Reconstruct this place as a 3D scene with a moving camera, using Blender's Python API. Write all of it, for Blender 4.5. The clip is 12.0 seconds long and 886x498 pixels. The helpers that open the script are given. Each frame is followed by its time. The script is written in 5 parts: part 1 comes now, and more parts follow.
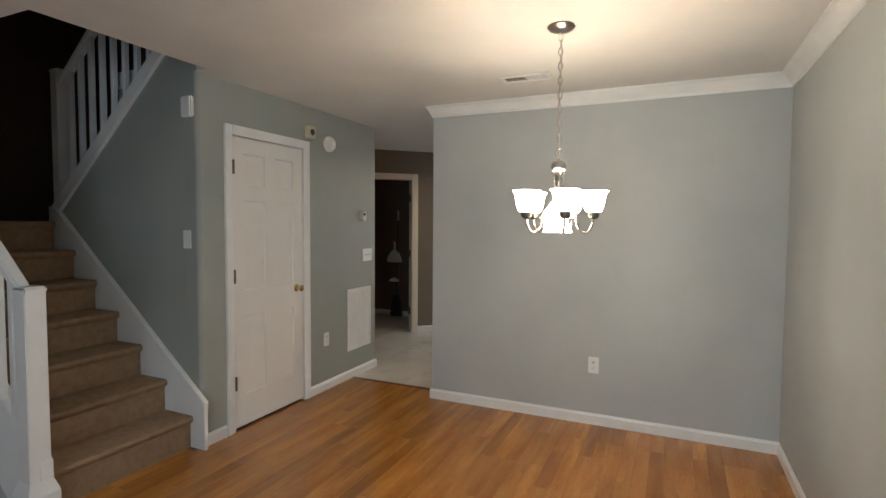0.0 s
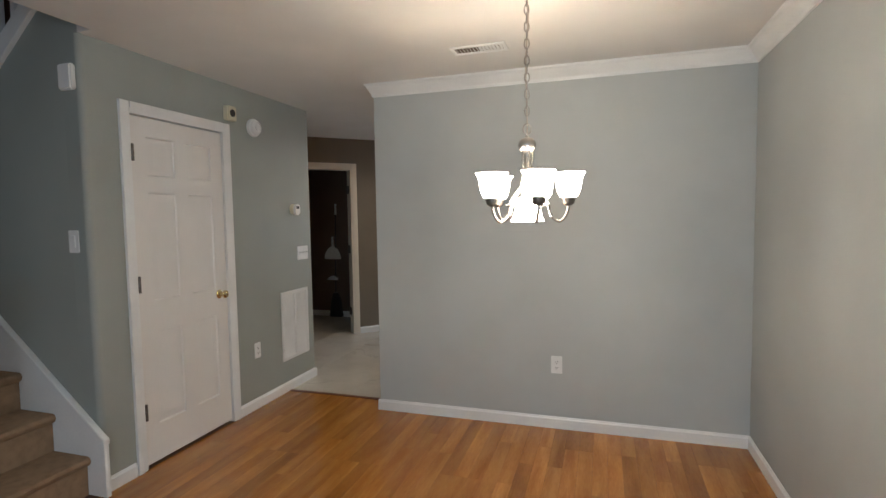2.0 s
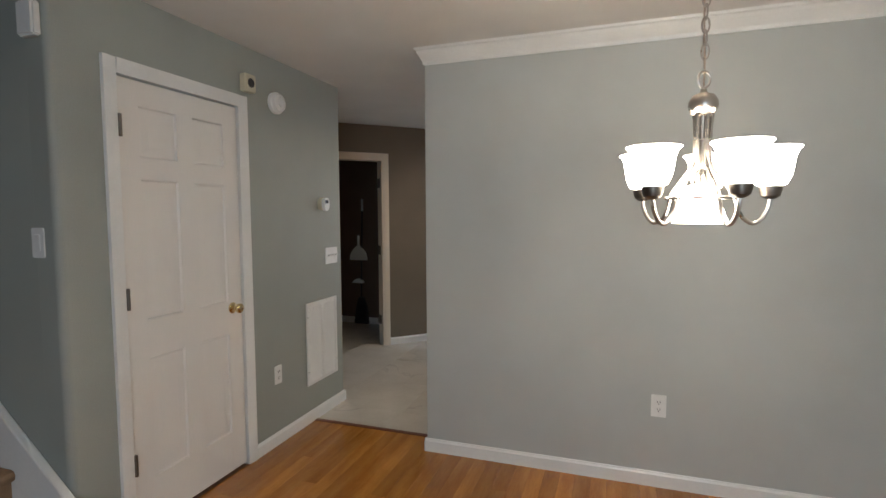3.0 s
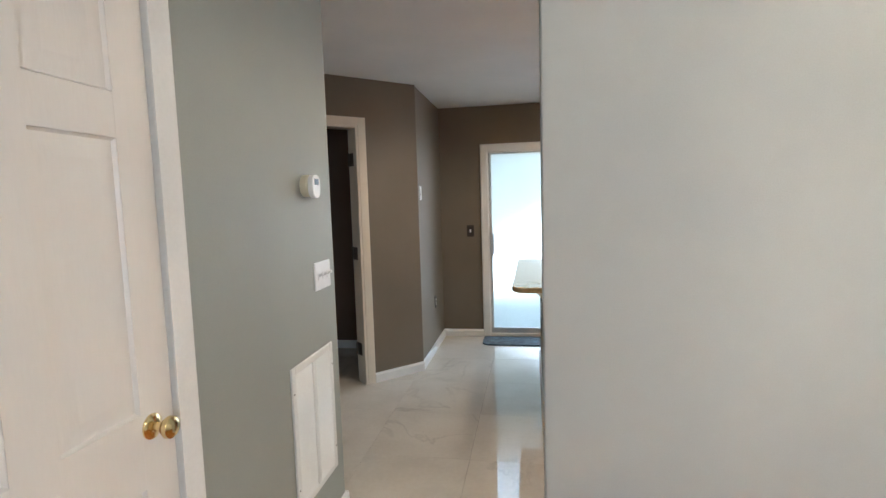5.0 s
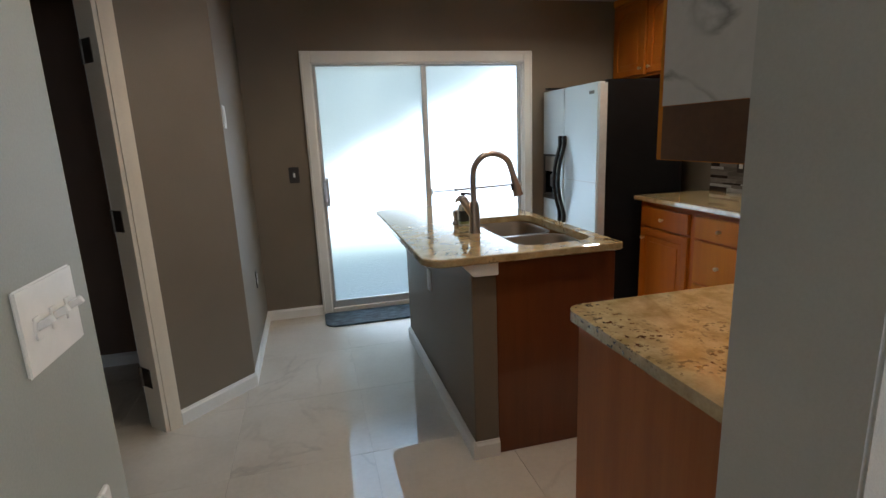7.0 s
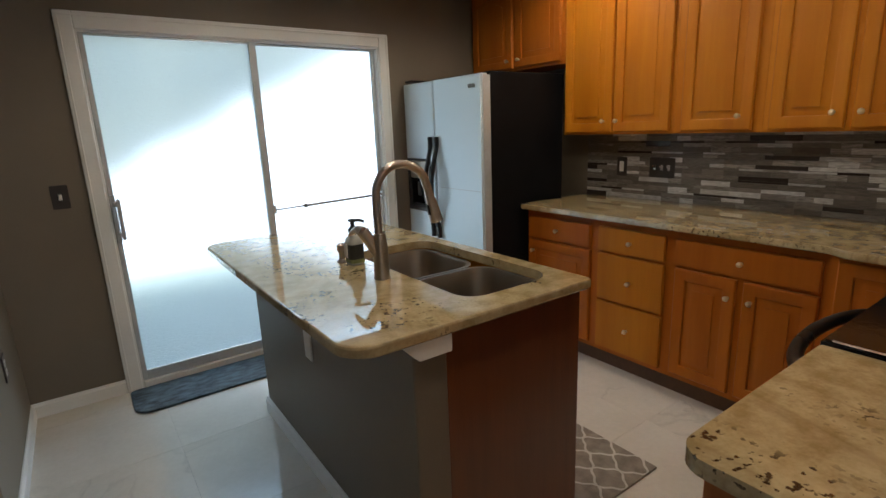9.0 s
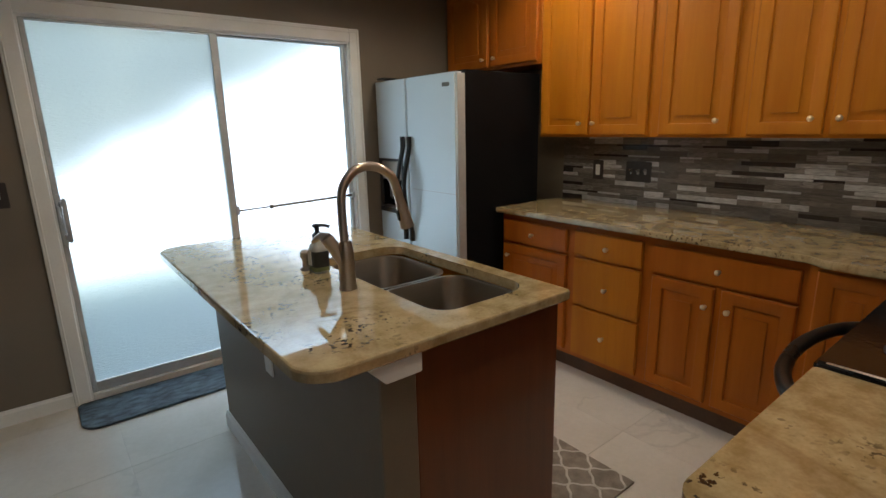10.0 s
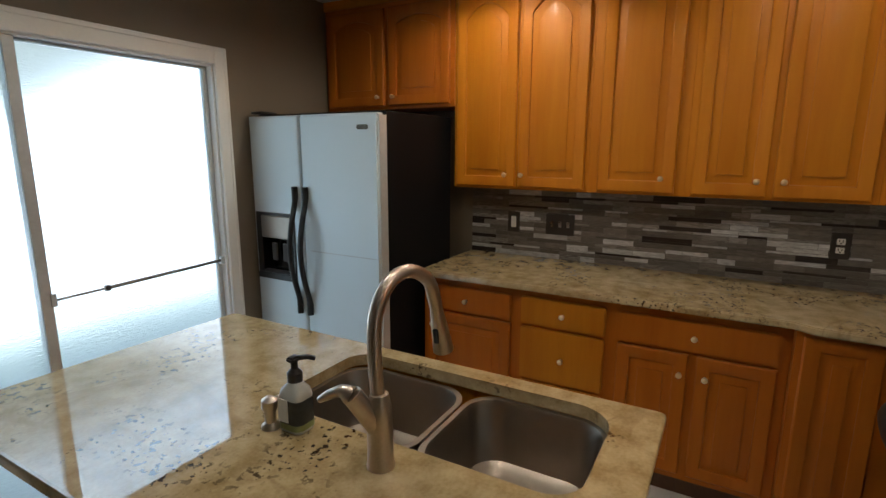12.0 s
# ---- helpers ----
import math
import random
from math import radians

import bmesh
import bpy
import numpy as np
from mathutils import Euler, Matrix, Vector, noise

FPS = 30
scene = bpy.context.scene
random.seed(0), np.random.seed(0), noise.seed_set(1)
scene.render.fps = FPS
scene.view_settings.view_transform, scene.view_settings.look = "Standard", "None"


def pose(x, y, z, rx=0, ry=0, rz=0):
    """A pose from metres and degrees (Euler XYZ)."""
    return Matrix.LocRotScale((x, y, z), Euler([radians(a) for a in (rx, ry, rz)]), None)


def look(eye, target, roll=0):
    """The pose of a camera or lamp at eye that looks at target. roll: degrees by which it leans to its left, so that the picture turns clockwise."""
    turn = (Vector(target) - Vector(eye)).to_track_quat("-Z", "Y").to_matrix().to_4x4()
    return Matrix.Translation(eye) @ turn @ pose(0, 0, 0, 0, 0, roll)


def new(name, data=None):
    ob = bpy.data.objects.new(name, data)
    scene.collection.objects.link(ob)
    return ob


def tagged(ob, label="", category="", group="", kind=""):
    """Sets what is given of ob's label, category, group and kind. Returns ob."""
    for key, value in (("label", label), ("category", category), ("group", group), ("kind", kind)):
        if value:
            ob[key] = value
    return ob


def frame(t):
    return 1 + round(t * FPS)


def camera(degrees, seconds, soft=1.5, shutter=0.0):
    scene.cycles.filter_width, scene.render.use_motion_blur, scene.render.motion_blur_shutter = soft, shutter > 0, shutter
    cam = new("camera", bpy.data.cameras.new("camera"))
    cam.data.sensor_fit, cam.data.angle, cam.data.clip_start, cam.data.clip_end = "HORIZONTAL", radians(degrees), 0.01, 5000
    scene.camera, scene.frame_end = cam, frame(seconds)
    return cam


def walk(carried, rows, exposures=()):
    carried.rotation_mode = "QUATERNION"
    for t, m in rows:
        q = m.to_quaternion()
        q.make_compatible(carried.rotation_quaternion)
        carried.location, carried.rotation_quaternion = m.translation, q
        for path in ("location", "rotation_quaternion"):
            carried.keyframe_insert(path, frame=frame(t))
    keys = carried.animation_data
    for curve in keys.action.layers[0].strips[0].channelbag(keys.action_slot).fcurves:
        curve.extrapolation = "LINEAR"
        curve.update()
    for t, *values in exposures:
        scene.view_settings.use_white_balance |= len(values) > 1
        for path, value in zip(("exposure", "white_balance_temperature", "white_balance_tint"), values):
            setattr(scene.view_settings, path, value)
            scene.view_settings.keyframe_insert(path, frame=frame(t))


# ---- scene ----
cam = camera(82.0, 12.0)
PATH = [
    (0, (2.759, -3.817, 1.472), (1.934, -1.998, 1.37), 0.4),
    (0.5, (2.79, -3.805, 1.48), (2.156, -1.911, 1.371), -0.3),
    (1, (2.766, -3.798, 1.477), (2.166, -1.893, 1.365), -0.7),
    (1.5, (2.691, -3.716, 1.461), (2.098, -1.81, 1.339), -0.7),
    (2, (2.542, -3.471, 1.46), (1.943, -1.567, 1.33), -0.9),
    (2.5, (2.324, -3.171, 1.456), (1.668, -1.286, 1.328), -0.1),
    (3, (2.034, -2.861, 1.46), (1.381, -0.976, 1.322), -0.3),
    (3.2, (1.944, -2.725, 1.444), (1.289, -0.841, 1.303), -0.4),
    (5, (0.899, -1.62, 1.46), (0.557, 0.342, 1.271), -1.7),
    (5.5, (0.651, -1.316, 1.472), (0.622, 0.67, 1.237), -1.8),
    (6, (0.5, -0.953, 1.458), (0.637, 1.026, 1.202), -1.6),
    (6.5, (0.434, -0.651, 1.402), (0.662, 1.298, 1.016), -1.4),
    (7, (0.379, -0.36, 1.386), (0.859, 1.532, 0.95), -2.4),
    (7.2, (0.42, -0.234, 1.342), (0.948, 1.647, 0.911), -3.0),
    (8.8, (0.332, 0.479, 1.406), (1.446, 2.073, 0.937), -2.4),
    (9, (0.342, 0.491, 1.408), (1.467, 2.077, 0.94), -2.3),
    (9.5, (0.354, 0.515, 1.414), (1.522, 2.068, 0.939), -2.0),
    (10, (0.417, 0.576, 1.411), (1.622, 2.1, 0.937), -1.3),
    (10.5, (0.501, 0.673, 1.435), (1.703, 2.198, 0.958), -0.3),
    (11, (0.472, 0.864, 1.465), (1.895, 2.2, 1.03), 1.3),
    (11.5, (0.427, 1.1, 1.489), (1.986, 2.272, 1.051), 0.3),
    (12, (0.396, 1.415, 1.535), (2.107, 2.376, 1.149), 0.2),
]
# stops and white balance by which the carried camera changes its picture
EXPOSURES = [(0.0, 0.02, 6280, 9), (1.5, 0.05, 6100, 10), (3.2, 0.0, 6150, 10), (4.2, 0.38, 6130, 10), (5.0, 0.78, 6080, 10), (5.5, 0.25, 6320, 10), (6.2, 0.10, 6200, 10), (7.0, 0.22, 6060, 10), (9.0, 0.04, 6150, 9), (12.0, -0.03, 6200, 9)]
walk(cam, [(t, look(eye, target, roll)) for t, eye, target, roll in PATH], EXPOSURES)

# ---------------------------------------------------------------- light
world = bpy.data.worlds.new("sky_world")
scene.world = world
world.use_nodes = True
wn, wl = world.node_tree.nodes, world.node_tree.links
sky = wn.new("ShaderNodeTexSky")
sky.sky_type = "NISHITA"
sky.sun_disc = False
sky.sun_elevation, sky.sun_rotation = radians(42), radians(20)
wl.new(sky.outputs["Color"], wn["Background"].inputs["Color"])
wn["Background"].inputs["Strength"].default_value = 0.10

sun = new("sun", bpy.data.lights.new("sun", "SUN"))
sun.data.energy, sun.data.angle, sun.data.color = 3.0, radians(0.5), (1.0, 0.95, 0.87)
sun.matrix_world = look((4, 12, 12), (1.2, 3.8, 1.0))


def area_lamp(name, eye, target, sx, sy, power, colour):
    lamp = new(name, bpy.data.lights.new(name, "AREA"))
    lamp.data.shape, lamp.data.size, lamp.data.size_y = "RECTANGLE", sx, sy
    lamp.data.energy, lamp.data.color = power, colour
    lamp.matrix_world = look(eye, target)
    return lamp


# daylight in the front window behind the start of the walk
area_lamp("window_light", (2.40, -5.32, 1.45), (2.2, -2, 1.2), 1.6, 1.4, 36, (0.77, 0.89, 1.0))

# ---------------------------------------------------------------- materials
def material(name, base, rough=0.5, metal=0.0, vary=0.08, scale=6.0, stretch=(1, 1, 1), bump=0.05, fine=60.0,
             second=None, coat=0.0, piece=0.0, emit=0.0, spec=0.5):
    m = bpy.data.materials.new(name)
    m.use_nodes = True
    n, l = m.node_tree.nodes, m.node_tree.links
    b = n["Principled BSDF"]
    tc, mp = n.new("ShaderNodeTexCoord"), n.new("ShaderNodeMapping")
    mp.inputs["Scale"].default_value = stretch
    src = tc.outputs["Object"]
    info = n.new("ShaderNodeObjectInfo")
    if piece:
        add = n.new("ShaderNodeVectorMath")
        add.operation = "MULTIPLY_ADD"
        l.new(info.outputs["Random"], add.inputs[0])
        add.inputs[1].default_value = (37, 19, 23)
        l.new(src, add.inputs[2])
        src = add.outputs[0]
    l.new(src, mp.inputs["Vector"])
    big, small = n.new("ShaderNodeTexNoise"), n.new("ShaderNodeTexNoise")
    big.inputs["Scale"].default_value, big.inputs["Detail"].default_value = scale, 5
    small.inputs["Scale"].default_value, small.inputs["Detail"].default_value = fine, 3
    l.new(mp.outputs["Vector"], big.inputs["Vector"])
    l.new(mp.outputs["Vector"], small.inputs["Vector"])
    ramp = n.new("ShaderNodeValToRGB")
    lo = [max(0, c * (1 - 2.2 * vary)) for c in base] if second is None else second
    hi = [min(1, c * (1 + 2.2 * vary)) for c in base] if second is None else base
    ramp.color_ramp.elements[0].position, ramp.color_ramp.elements[0].color = 0.32, (*lo, 1)
    ramp.color_ramp.elements[1].position, ramp.color_ramp.elements[1].color = 0.68, (*hi, 1)
    mixf = n.new("ShaderNodeMath")
    mixf.operation = "MULTIPLY_ADD"
    mixf.inputs[1].default_value = 0.35
    sub = n.new("ShaderNodeMath")
    sub.operation = "SUBTRACT"
    sub.inputs[1].default_value = 0.175
    l.new(small.outputs["Fac"], mixf.inputs[0])
    l.new(big.outputs["Fac"], mixf.inputs[2])
    l.new(mixf.outputs[0], sub.inputs[0])
    l.new(sub.outputs[0], ramp.inputs["Fac"])
    col = ramp.outputs["Color"]
    if piece:
        hsv = n.new("ShaderNodeHueSaturation")
        rng = n.new("ShaderNodeMapRange")
        rng.inputs["To Min"].default_value, rng.inputs["To Max"].default_value = 1 - piece, 1 + piece
        l.new(info.outputs["Random"], rng.inputs["Value"])
        l.new(rng.outputs[0], hsv.inputs["Value"])
        l.new(col, hsv.inputs["Color"])
        col = hsv.outputs["Color"]
    l.new(col, b.inputs["Base Color"])
    rr = n.new("ShaderNodeMapRange")
    rr.inputs["To Min"].default_value, rr.inputs["To Max"].default_value = max(0.02, rough * 0.8), min(1, rough * 1.2)
    l.new(big.outputs["Fac"], rr.inputs["Value"])
    l.new(rr.outputs[0], b.inputs["Roughness"])
    b.inputs["Metallic"].default_value = metal
    b.inputs["Specular IOR Level"].default_value = spec
    b.inputs["Coat Weight"].default_value = coat
    b.inputs["Coat Roughness"].default_value = 0.08
    if bump:
        bp = n.new("ShaderNodeBump")
        bp.inputs["Strength"].default_value, bp.inputs["Distance"].default_value = bump, 0.01
        l.new(small.outputs["Fac"], bp.inputs["Height"])
        l.new(bp.outputs["Normal"], b.inputs["Normal"])
    if emit:
        b.inputs["Emission Color"].default_value = (*base, 1)
        b.inputs["Emission Strength"].default_value = emit
    return m


def veined(name, base, tone, vein, rough, vscale, width, amount, spots=0.0, coat=0.0, piece=0.0, cloud=3.0, gate_at=0.45, spec=0.5, ior=1.5, fleck=(0.04, 0.025, 0.014), grain=45):
    """Stone: clouds of two tones, winding veins and, for granite, dark specks."""
    m = material(name, base, rough, second=tone, scale=cloud, fine=grain, bump=0.0, coat=coat, piece=piece, spec=spec)
    n, l = m.node_tree.nodes, m.node_tree.links
    b = n["Principled BSDF"]
    b.inputs["IOR"].default_value = ior
    col = b.inputs["Base Color"].links[0].from_socket
    vec = [x for x in n if x.bl_idname == "ShaderNodeMapping"][0].outputs["Vector"]
    warp = n.new("ShaderNodeTexNoise")
    warp.inputs["Scale"].default_value, warp.inputs["Detail"].default_value, warp.inputs["Distortion"].default_value = vscale, 6, 0.8
    l.new(vec, warp.inputs["Vector"])
    d = n.new("ShaderNodeMath")
    d.operation = "SUBTRACT"
    d.inputs[1].default_value = 0.5
    a = n.new("ShaderNodeMath")
    a.operation = "ABSOLUTE"
    l.new(warp.outputs["Fac"], d.inputs[0])
    l.new(d.outputs[0], a.inputs[0])
    rg = n.new("ShaderNodeMapRange")
    rg.inputs["From Min"].default_value, rg.inputs["From Max"].default_value = 0, width
    rg.inputs["To Min"].default_value, rg.inputs["To Max"].default_value = amount, 0
    l.new(a.outputs[0], rg.inputs["Value"])
    gate = n.new("ShaderNodeTexNoise")
    gate.inputs["Scale"].default_value = vscale * 0.9
    l.new(vec, gate.inputs["Vector"])
    gr = n.new("ShaderNodeMapRange")
    gr.inputs["From Min"].default_value, gr.inputs["From Max"].default_value = gate_at, gate_at + 0.17
    l.new(gate.outputs["Fac"], gr.inputs["Value"])
    mul = n.new("ShaderNodeMath")
    mul.operation = "MULTIPLY"
    l.new(rg.outputs[0], mul.inputs[0])
    l.new(gr.outputs[0], mul.inputs[1])
    fac = mul.outputs[0]
    if spots:
        sp = n.new("ShaderNodeTexNoise")
        sp.inputs["Scale"].default_value, sp.inputs["Detail"].default_value = 66, 6
        l.new(vec, sp.inputs["Vector"])
        sr = n.new("ShaderNodeMapRange")
        sr.inputs["From Min"].default_value, sr.inputs["From Max"].default_value = 0.58, 0.615
        l.new(sp.outputs["Fac"], sr.inputs["Value"])
        g2 = n.new("ShaderNodeTexNoise")
        g2.inputs["Scale"].default_value = 4.5
        l.new(vec, g2.inputs["Vector"])
        gs = n.new("ShaderNodeMapRange")
        gs.inputs["From Min"].default_value, gs.inputs["From Max"].default_value = 0.50, 0.60
        gs.inputs["To Max"].default_value = spots
        l.new(g2.outputs["Fac"], gs.inputs["Value"])
        m2 = n.new("ShaderNodeMath")
        m2.operation = "MULTIPLY"
        l.new(sr.outputs[0], m2.inputs[0])
        l.new(gs.outputs[0], m2.inputs[1])
    mix = n.new("ShaderNodeMix")
    mix.data_type = "RGBA"
    l.new(fac, mix.inputs["Factor"])
    l.new(col, mix.inputs["A"])
    mix.inputs["B"].default_value = (*vein, 1)
    out = mix.outputs["Result"]
    if spots:
        mix2 = n.new("ShaderNodeMix")
        mix2.data_type = "RGBA"
        l.new(m2.outputs[0], mix2.inputs["Factor"])
        l.new(out, mix2.inputs["A"])
        mix2.inputs["B"].default_value = (*fleck, 1)
        out = mix2.outputs["Result"]
    l.new(out, b.inputs["Base Color"])
    return m


M = {}
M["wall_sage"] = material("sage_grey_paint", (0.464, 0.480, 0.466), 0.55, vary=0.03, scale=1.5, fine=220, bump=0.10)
# same sage paint, coloured darker for the dimmer light on closet and stair walls
M["wall_closet"] = material("sage_paint_dimmed", (0.335, 0.354, 0.322), 0.55, vary=0.03, scale=1.5, fine=220, bump=0.10)
M["wall_taupe"] = material("taupe_paint", (0.178, 0.146, 0.108), 0.5, vary=0.04, scale=1.6, fine=220, bump=0.10)
# paint of the pantry walls; also the darkness of stairwell and air openings
M["wall_pantry"] = material("dark_brown_paint_and_shade", (0.150, 0.098, 0.070), 0.6, vary=0.05, scale=2, fine=220, bump=0.08)
M["ceiling"] = material("ceiling_paint", (0.72, 0.70, 0.67), 0.8, vary=0.02, scale=2, fine=260, bump=0.15)
M["trim"] = material("white_trim_paint", (0.80, 0.80, 0.78), 0.32, vary=0.02, scale=4, fine=90, bump=0.02)
M["door_white"] = material("white_door_paint", (0.80, 0.77, 0.73), 0.35, vary=0.01, scale=3, stretch=(1, 1, 0.2), fine=120, bump=0.05)
# white trim tinted cream for the warm light on the pantry casing
M["cream_trim"] = material("warm_lit_trim_paint", (0.76, 0.69, 0.58), 0.35, vary=0.02, scale=4, fine=90, bump=0.02)
M["almond"] = material("almond_plastic", (0.62, 0.57, 0.42), 0.4, vary=0.03)
M["white_plastic"] = material("white_plastic", (0.78, 0.78, 0.76), 0.35, vary=0.02)
M["dark_plastic"] = material("dark_bronze_plate", (0.035, 0.028, 0.026), 0.35, vary=0.1)
M["black_plastic"] = material("black_plastic", (0.012, 0.012, 0.013), 0.3, vary=0.1)
M["black_matt"] = material("textured_black_steel", (0.008, 0.008, 0.009), 0.5, vary=0.1, fine=300, bump=0.2, spec=0.08)
M["black_gloss"] = material("black_enamel", (0.008, 0.008, 0.009), 0.10, vary=0.1)
M["lamp_nickel"] = material("satin_nickel", (0.40, 0.375, 0.345), 0.28, 1.0, vary=0.05, fine=200, bump=0.01)
M["nickel"] = material("brushed_nickel", (0.54, 0.465, 0.395), 0.30, 1.0, vary=0.05, fine=200, bump=0.02)
M["dark_nickel"] = material("dark_nickel", (0.16, 0.14, 0.12), 0.35, 1.0, vary=0.08)
M["steel"] = material("brushed_steel", (0.34, 0.30, 0.26), 0.33, 1.0, vary=0.03, scale=3, fine=40, bump=0.0)
M["fridge_steel"] = material("stainless_panel", (0.62, 0.69, 0.72), 0.36, 0.30, vary=0.003, scale=2, fine=12, bump=0.0)
M["knob"] = material("polished_nickel", (0.82, 0.65, 0.43), 0.30, 0.8, vary=0.03, bump=0)
M["patio"] = material("patio_concrete", (0.15, 0.20, 0.19), 0.85, vary=0.1, scale=2, fine=60, bump=0.2)
M["brass"] = material("brass", (0.78, 0.62, 0.34), 0.16, 1.0, vary=0.06)
M["alu"] = material("aluminium", (0.55, 0.57, 0.58), 0.4, 0.4, vary=0.05)
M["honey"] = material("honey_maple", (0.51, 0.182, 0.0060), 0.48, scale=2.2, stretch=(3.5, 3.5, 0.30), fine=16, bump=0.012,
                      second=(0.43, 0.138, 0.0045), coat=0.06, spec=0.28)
# redder maple of the base cabinets; also darkens the shaded one over the refrigerator
M["amber"] = material("amber_and_shaded_maple", (0.45, 0.128, 0.0070), 0.45, scale=2.2, stretch=(3.5, 3.5, 0.30), fine=16, bump=0.012,
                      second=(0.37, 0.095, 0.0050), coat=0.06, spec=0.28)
M["cherry"] = material("cherry_veneer", (0.155, 0.043, 0.013), 0.33, vary=0.1, scale=4, stretch=(7, 7, 0.4), fine=24, bump=0.03,
                       second=(0.125, 0.033, 0.010), coat=0.2)
M["chestnut"] = material("reddish_maple_veneer", (0.37, 0.125, 0.032), 0.4, scale=3, stretch=(6, 6, 0.4), fine=22, bump=0.02, second=(0.30, 0.094, 0.023), coat=0.08, spec=0.3)
M["kick"] = material("toe_kick", (0.11, 0.05, 0.022), 0.5, vary=0.1)
M["oak"] = material("oak_strip", (0.50, 0.215, 0.042), 0.24, scale=2.0, stretch=(6, 0.8, 6), fine=22, bump=0.02,
                    second=(0.33, 0.122, 0.020), coat=0.12, piece=0.21)
M["carpet"] = material("tan_carpet", (0.33, 0.222, 0.136), 0.95, vary=0.06, scale=22, fine=420, bump=0.6, spec=0.1)
M["granite"] = veined("cream_granite", (0.50, 0.395, 0.225), (0.31, 0.225, 0.105), (0.17, 0.095, 0.035), 0.02, 2.6, 0.030, 0.40, spots=1.0, cloud=16,
                      coat=0.3, ior=1.78, grain=120)
[q for q in M["granite"].node_tree.nodes if q.bl_idname == "ShaderNodeMapping"][0].inputs["Location"].default_value = (1.7, 0.9, 0.4)
M["granite"].node_tree.nodes["Principled BSDF"].inputs["Coat Roughness"].default_value = 0.015
M["marble_floor"] = veined("polished_marble_tile", (0.70, 0.645, 0.565), (0.62, 0.565, 0.485), (0.30, 0.270, 0.235), 0.025, 1.5, 0.020, 0.32, piece=0.012, ior=1.6)
M["marble_panel"] = veined("marble_sheet", (0.66, 0.655, 0.64), (0.58, 0.575, 0.565), (0.16, 0.155, 0.15), 0.25, 3.0, 0.035, 0.9, gate_at=0.30)
M["grout"] = material("grout", (0.62, 0.57, 0.50), 0.6, vary=0.06)
M["dark_grout"] = material("dark_grout", (0.10, 0.088, 0.080), 0.8, vary=0.06)
M["mat_rubber"] = material("slate_mat", (0.082, 0.112, 0.135), 0.8, vary=0.30, scale=14, stretch=(1, 2.5, 1), fine=90, bump=0.4)
M["rug"] = material("taupe_rug", (0.28, 0.235, 0.19), 0.95, vary=0.1, scale=20, fine=350, bump=0.5, spec=0.1)
M["rug_line"] = material("cream_rug_line", (0.58, 0.53, 0.46), 0.95, vary=0.06, scale=20, fine=350, bump=0.5, spec=0.1)
M["soap"] = material("clear_soap_bottle", (0.50, 0.52, 0.50), 0.12, vary=0.05)
M["soap_label"] = material("soap_label", (0.035, 0.040, 0.040), 0.4, vary=0.2)
M["soap_label2"] = material("soap_label_band", (0.20, 0.24, 0.10), 0.4, vary=0.2)
M["shade"] = material("lit_frosted_shade", (1.0, 0.89, 0.73), 0.4, vary=0.0, bump=0, emit=28.0)
M["lens"] = material("lit_lamp_lens", (1.0, 0.90, 0.74), 0.4, vary=0.0, bump=0, emit=14.0)
for i, (c, r) in enumerate([((0.135, 0.118, 0.102), 0.30), ((0.185, 0.165, 0.146), 0.35), ((0.265, 0.248, 0.225), 0.28),
                            ((0.050, 0.042, 0.040), 0.20), ((0.58, 0.58, 0.575), 0.10)]):
    M["tile%d" % i] = material("mosaic_strip", c, r, vary=0.12, scale=14, stretch=(1, 2, 12), fine=90, bump=0.03, piece=0.18)


def frosted_pane():
    m = bpy.data.materials.new("frosted_glass")
    m.use_nodes = True
    n, l = m.node_tree.nodes, m.node_tree.links
    b = n["Principled BSDF"]
    b.inputs["Base Color"].default_value = (0.97, 0.99, 1, 1)
    b.inputs["Transmission Weight"].default_value = 1
    b.inputs["IOR"].default_value = 1.12
    nz = n.new("ShaderNodeTexNoise")
    nz.inputs["Scale"].default_value, nz.inputs["Detail"].default_value = 75, 5
    mp, tc = n.new("ShaderNodeMapping"), n.new("ShaderNodeTexCoord")
    mp.inputs["Scale"].default_value = (0.6, 1, 2.2)
    l.new(tc.outputs["Object"], mp.inputs["Vector"])
    l.new(mp.outputs[0], nz.inputs["Vector"])
    rg = n.new("ShaderNodeMapRange")
    rg.inputs["To Min"].default_value, rg.inputs["To Max"].default_value = 0.25, 0.40
    l.new(nz.outputs["Fac"], rg.inputs["Value"])
    l.new(rg.outputs[0], b.inputs["Roughness"])
    bp = n.new("ShaderNodeBump")
    bp.inputs["Strength"].default_value, bp.inputs["Distance"].default_value = 0.5, 0.01
    l.new(nz.outputs["Fac"], bp.inputs["Height"])
    l.new(bp.outputs["Normal"], b.inputs["Normal"])
    tr, mix = n.new("ShaderNodeBsdfTranslucent"), n.new("ShaderNodeMixShader")
    tr.inputs["Color"].default_value = (0.88, 0.94, 0.97, 1)
    mix.inputs[0].default_value = 0.10
    l.new(b.outputs[0], mix.inputs[1])
    l.new(tr.outputs[0], mix.inputs[2])
    l.new(mix.outputs[0], n["Material Output"].inputs["Surface"])
    return m


M["frost"] = frosted_pane()


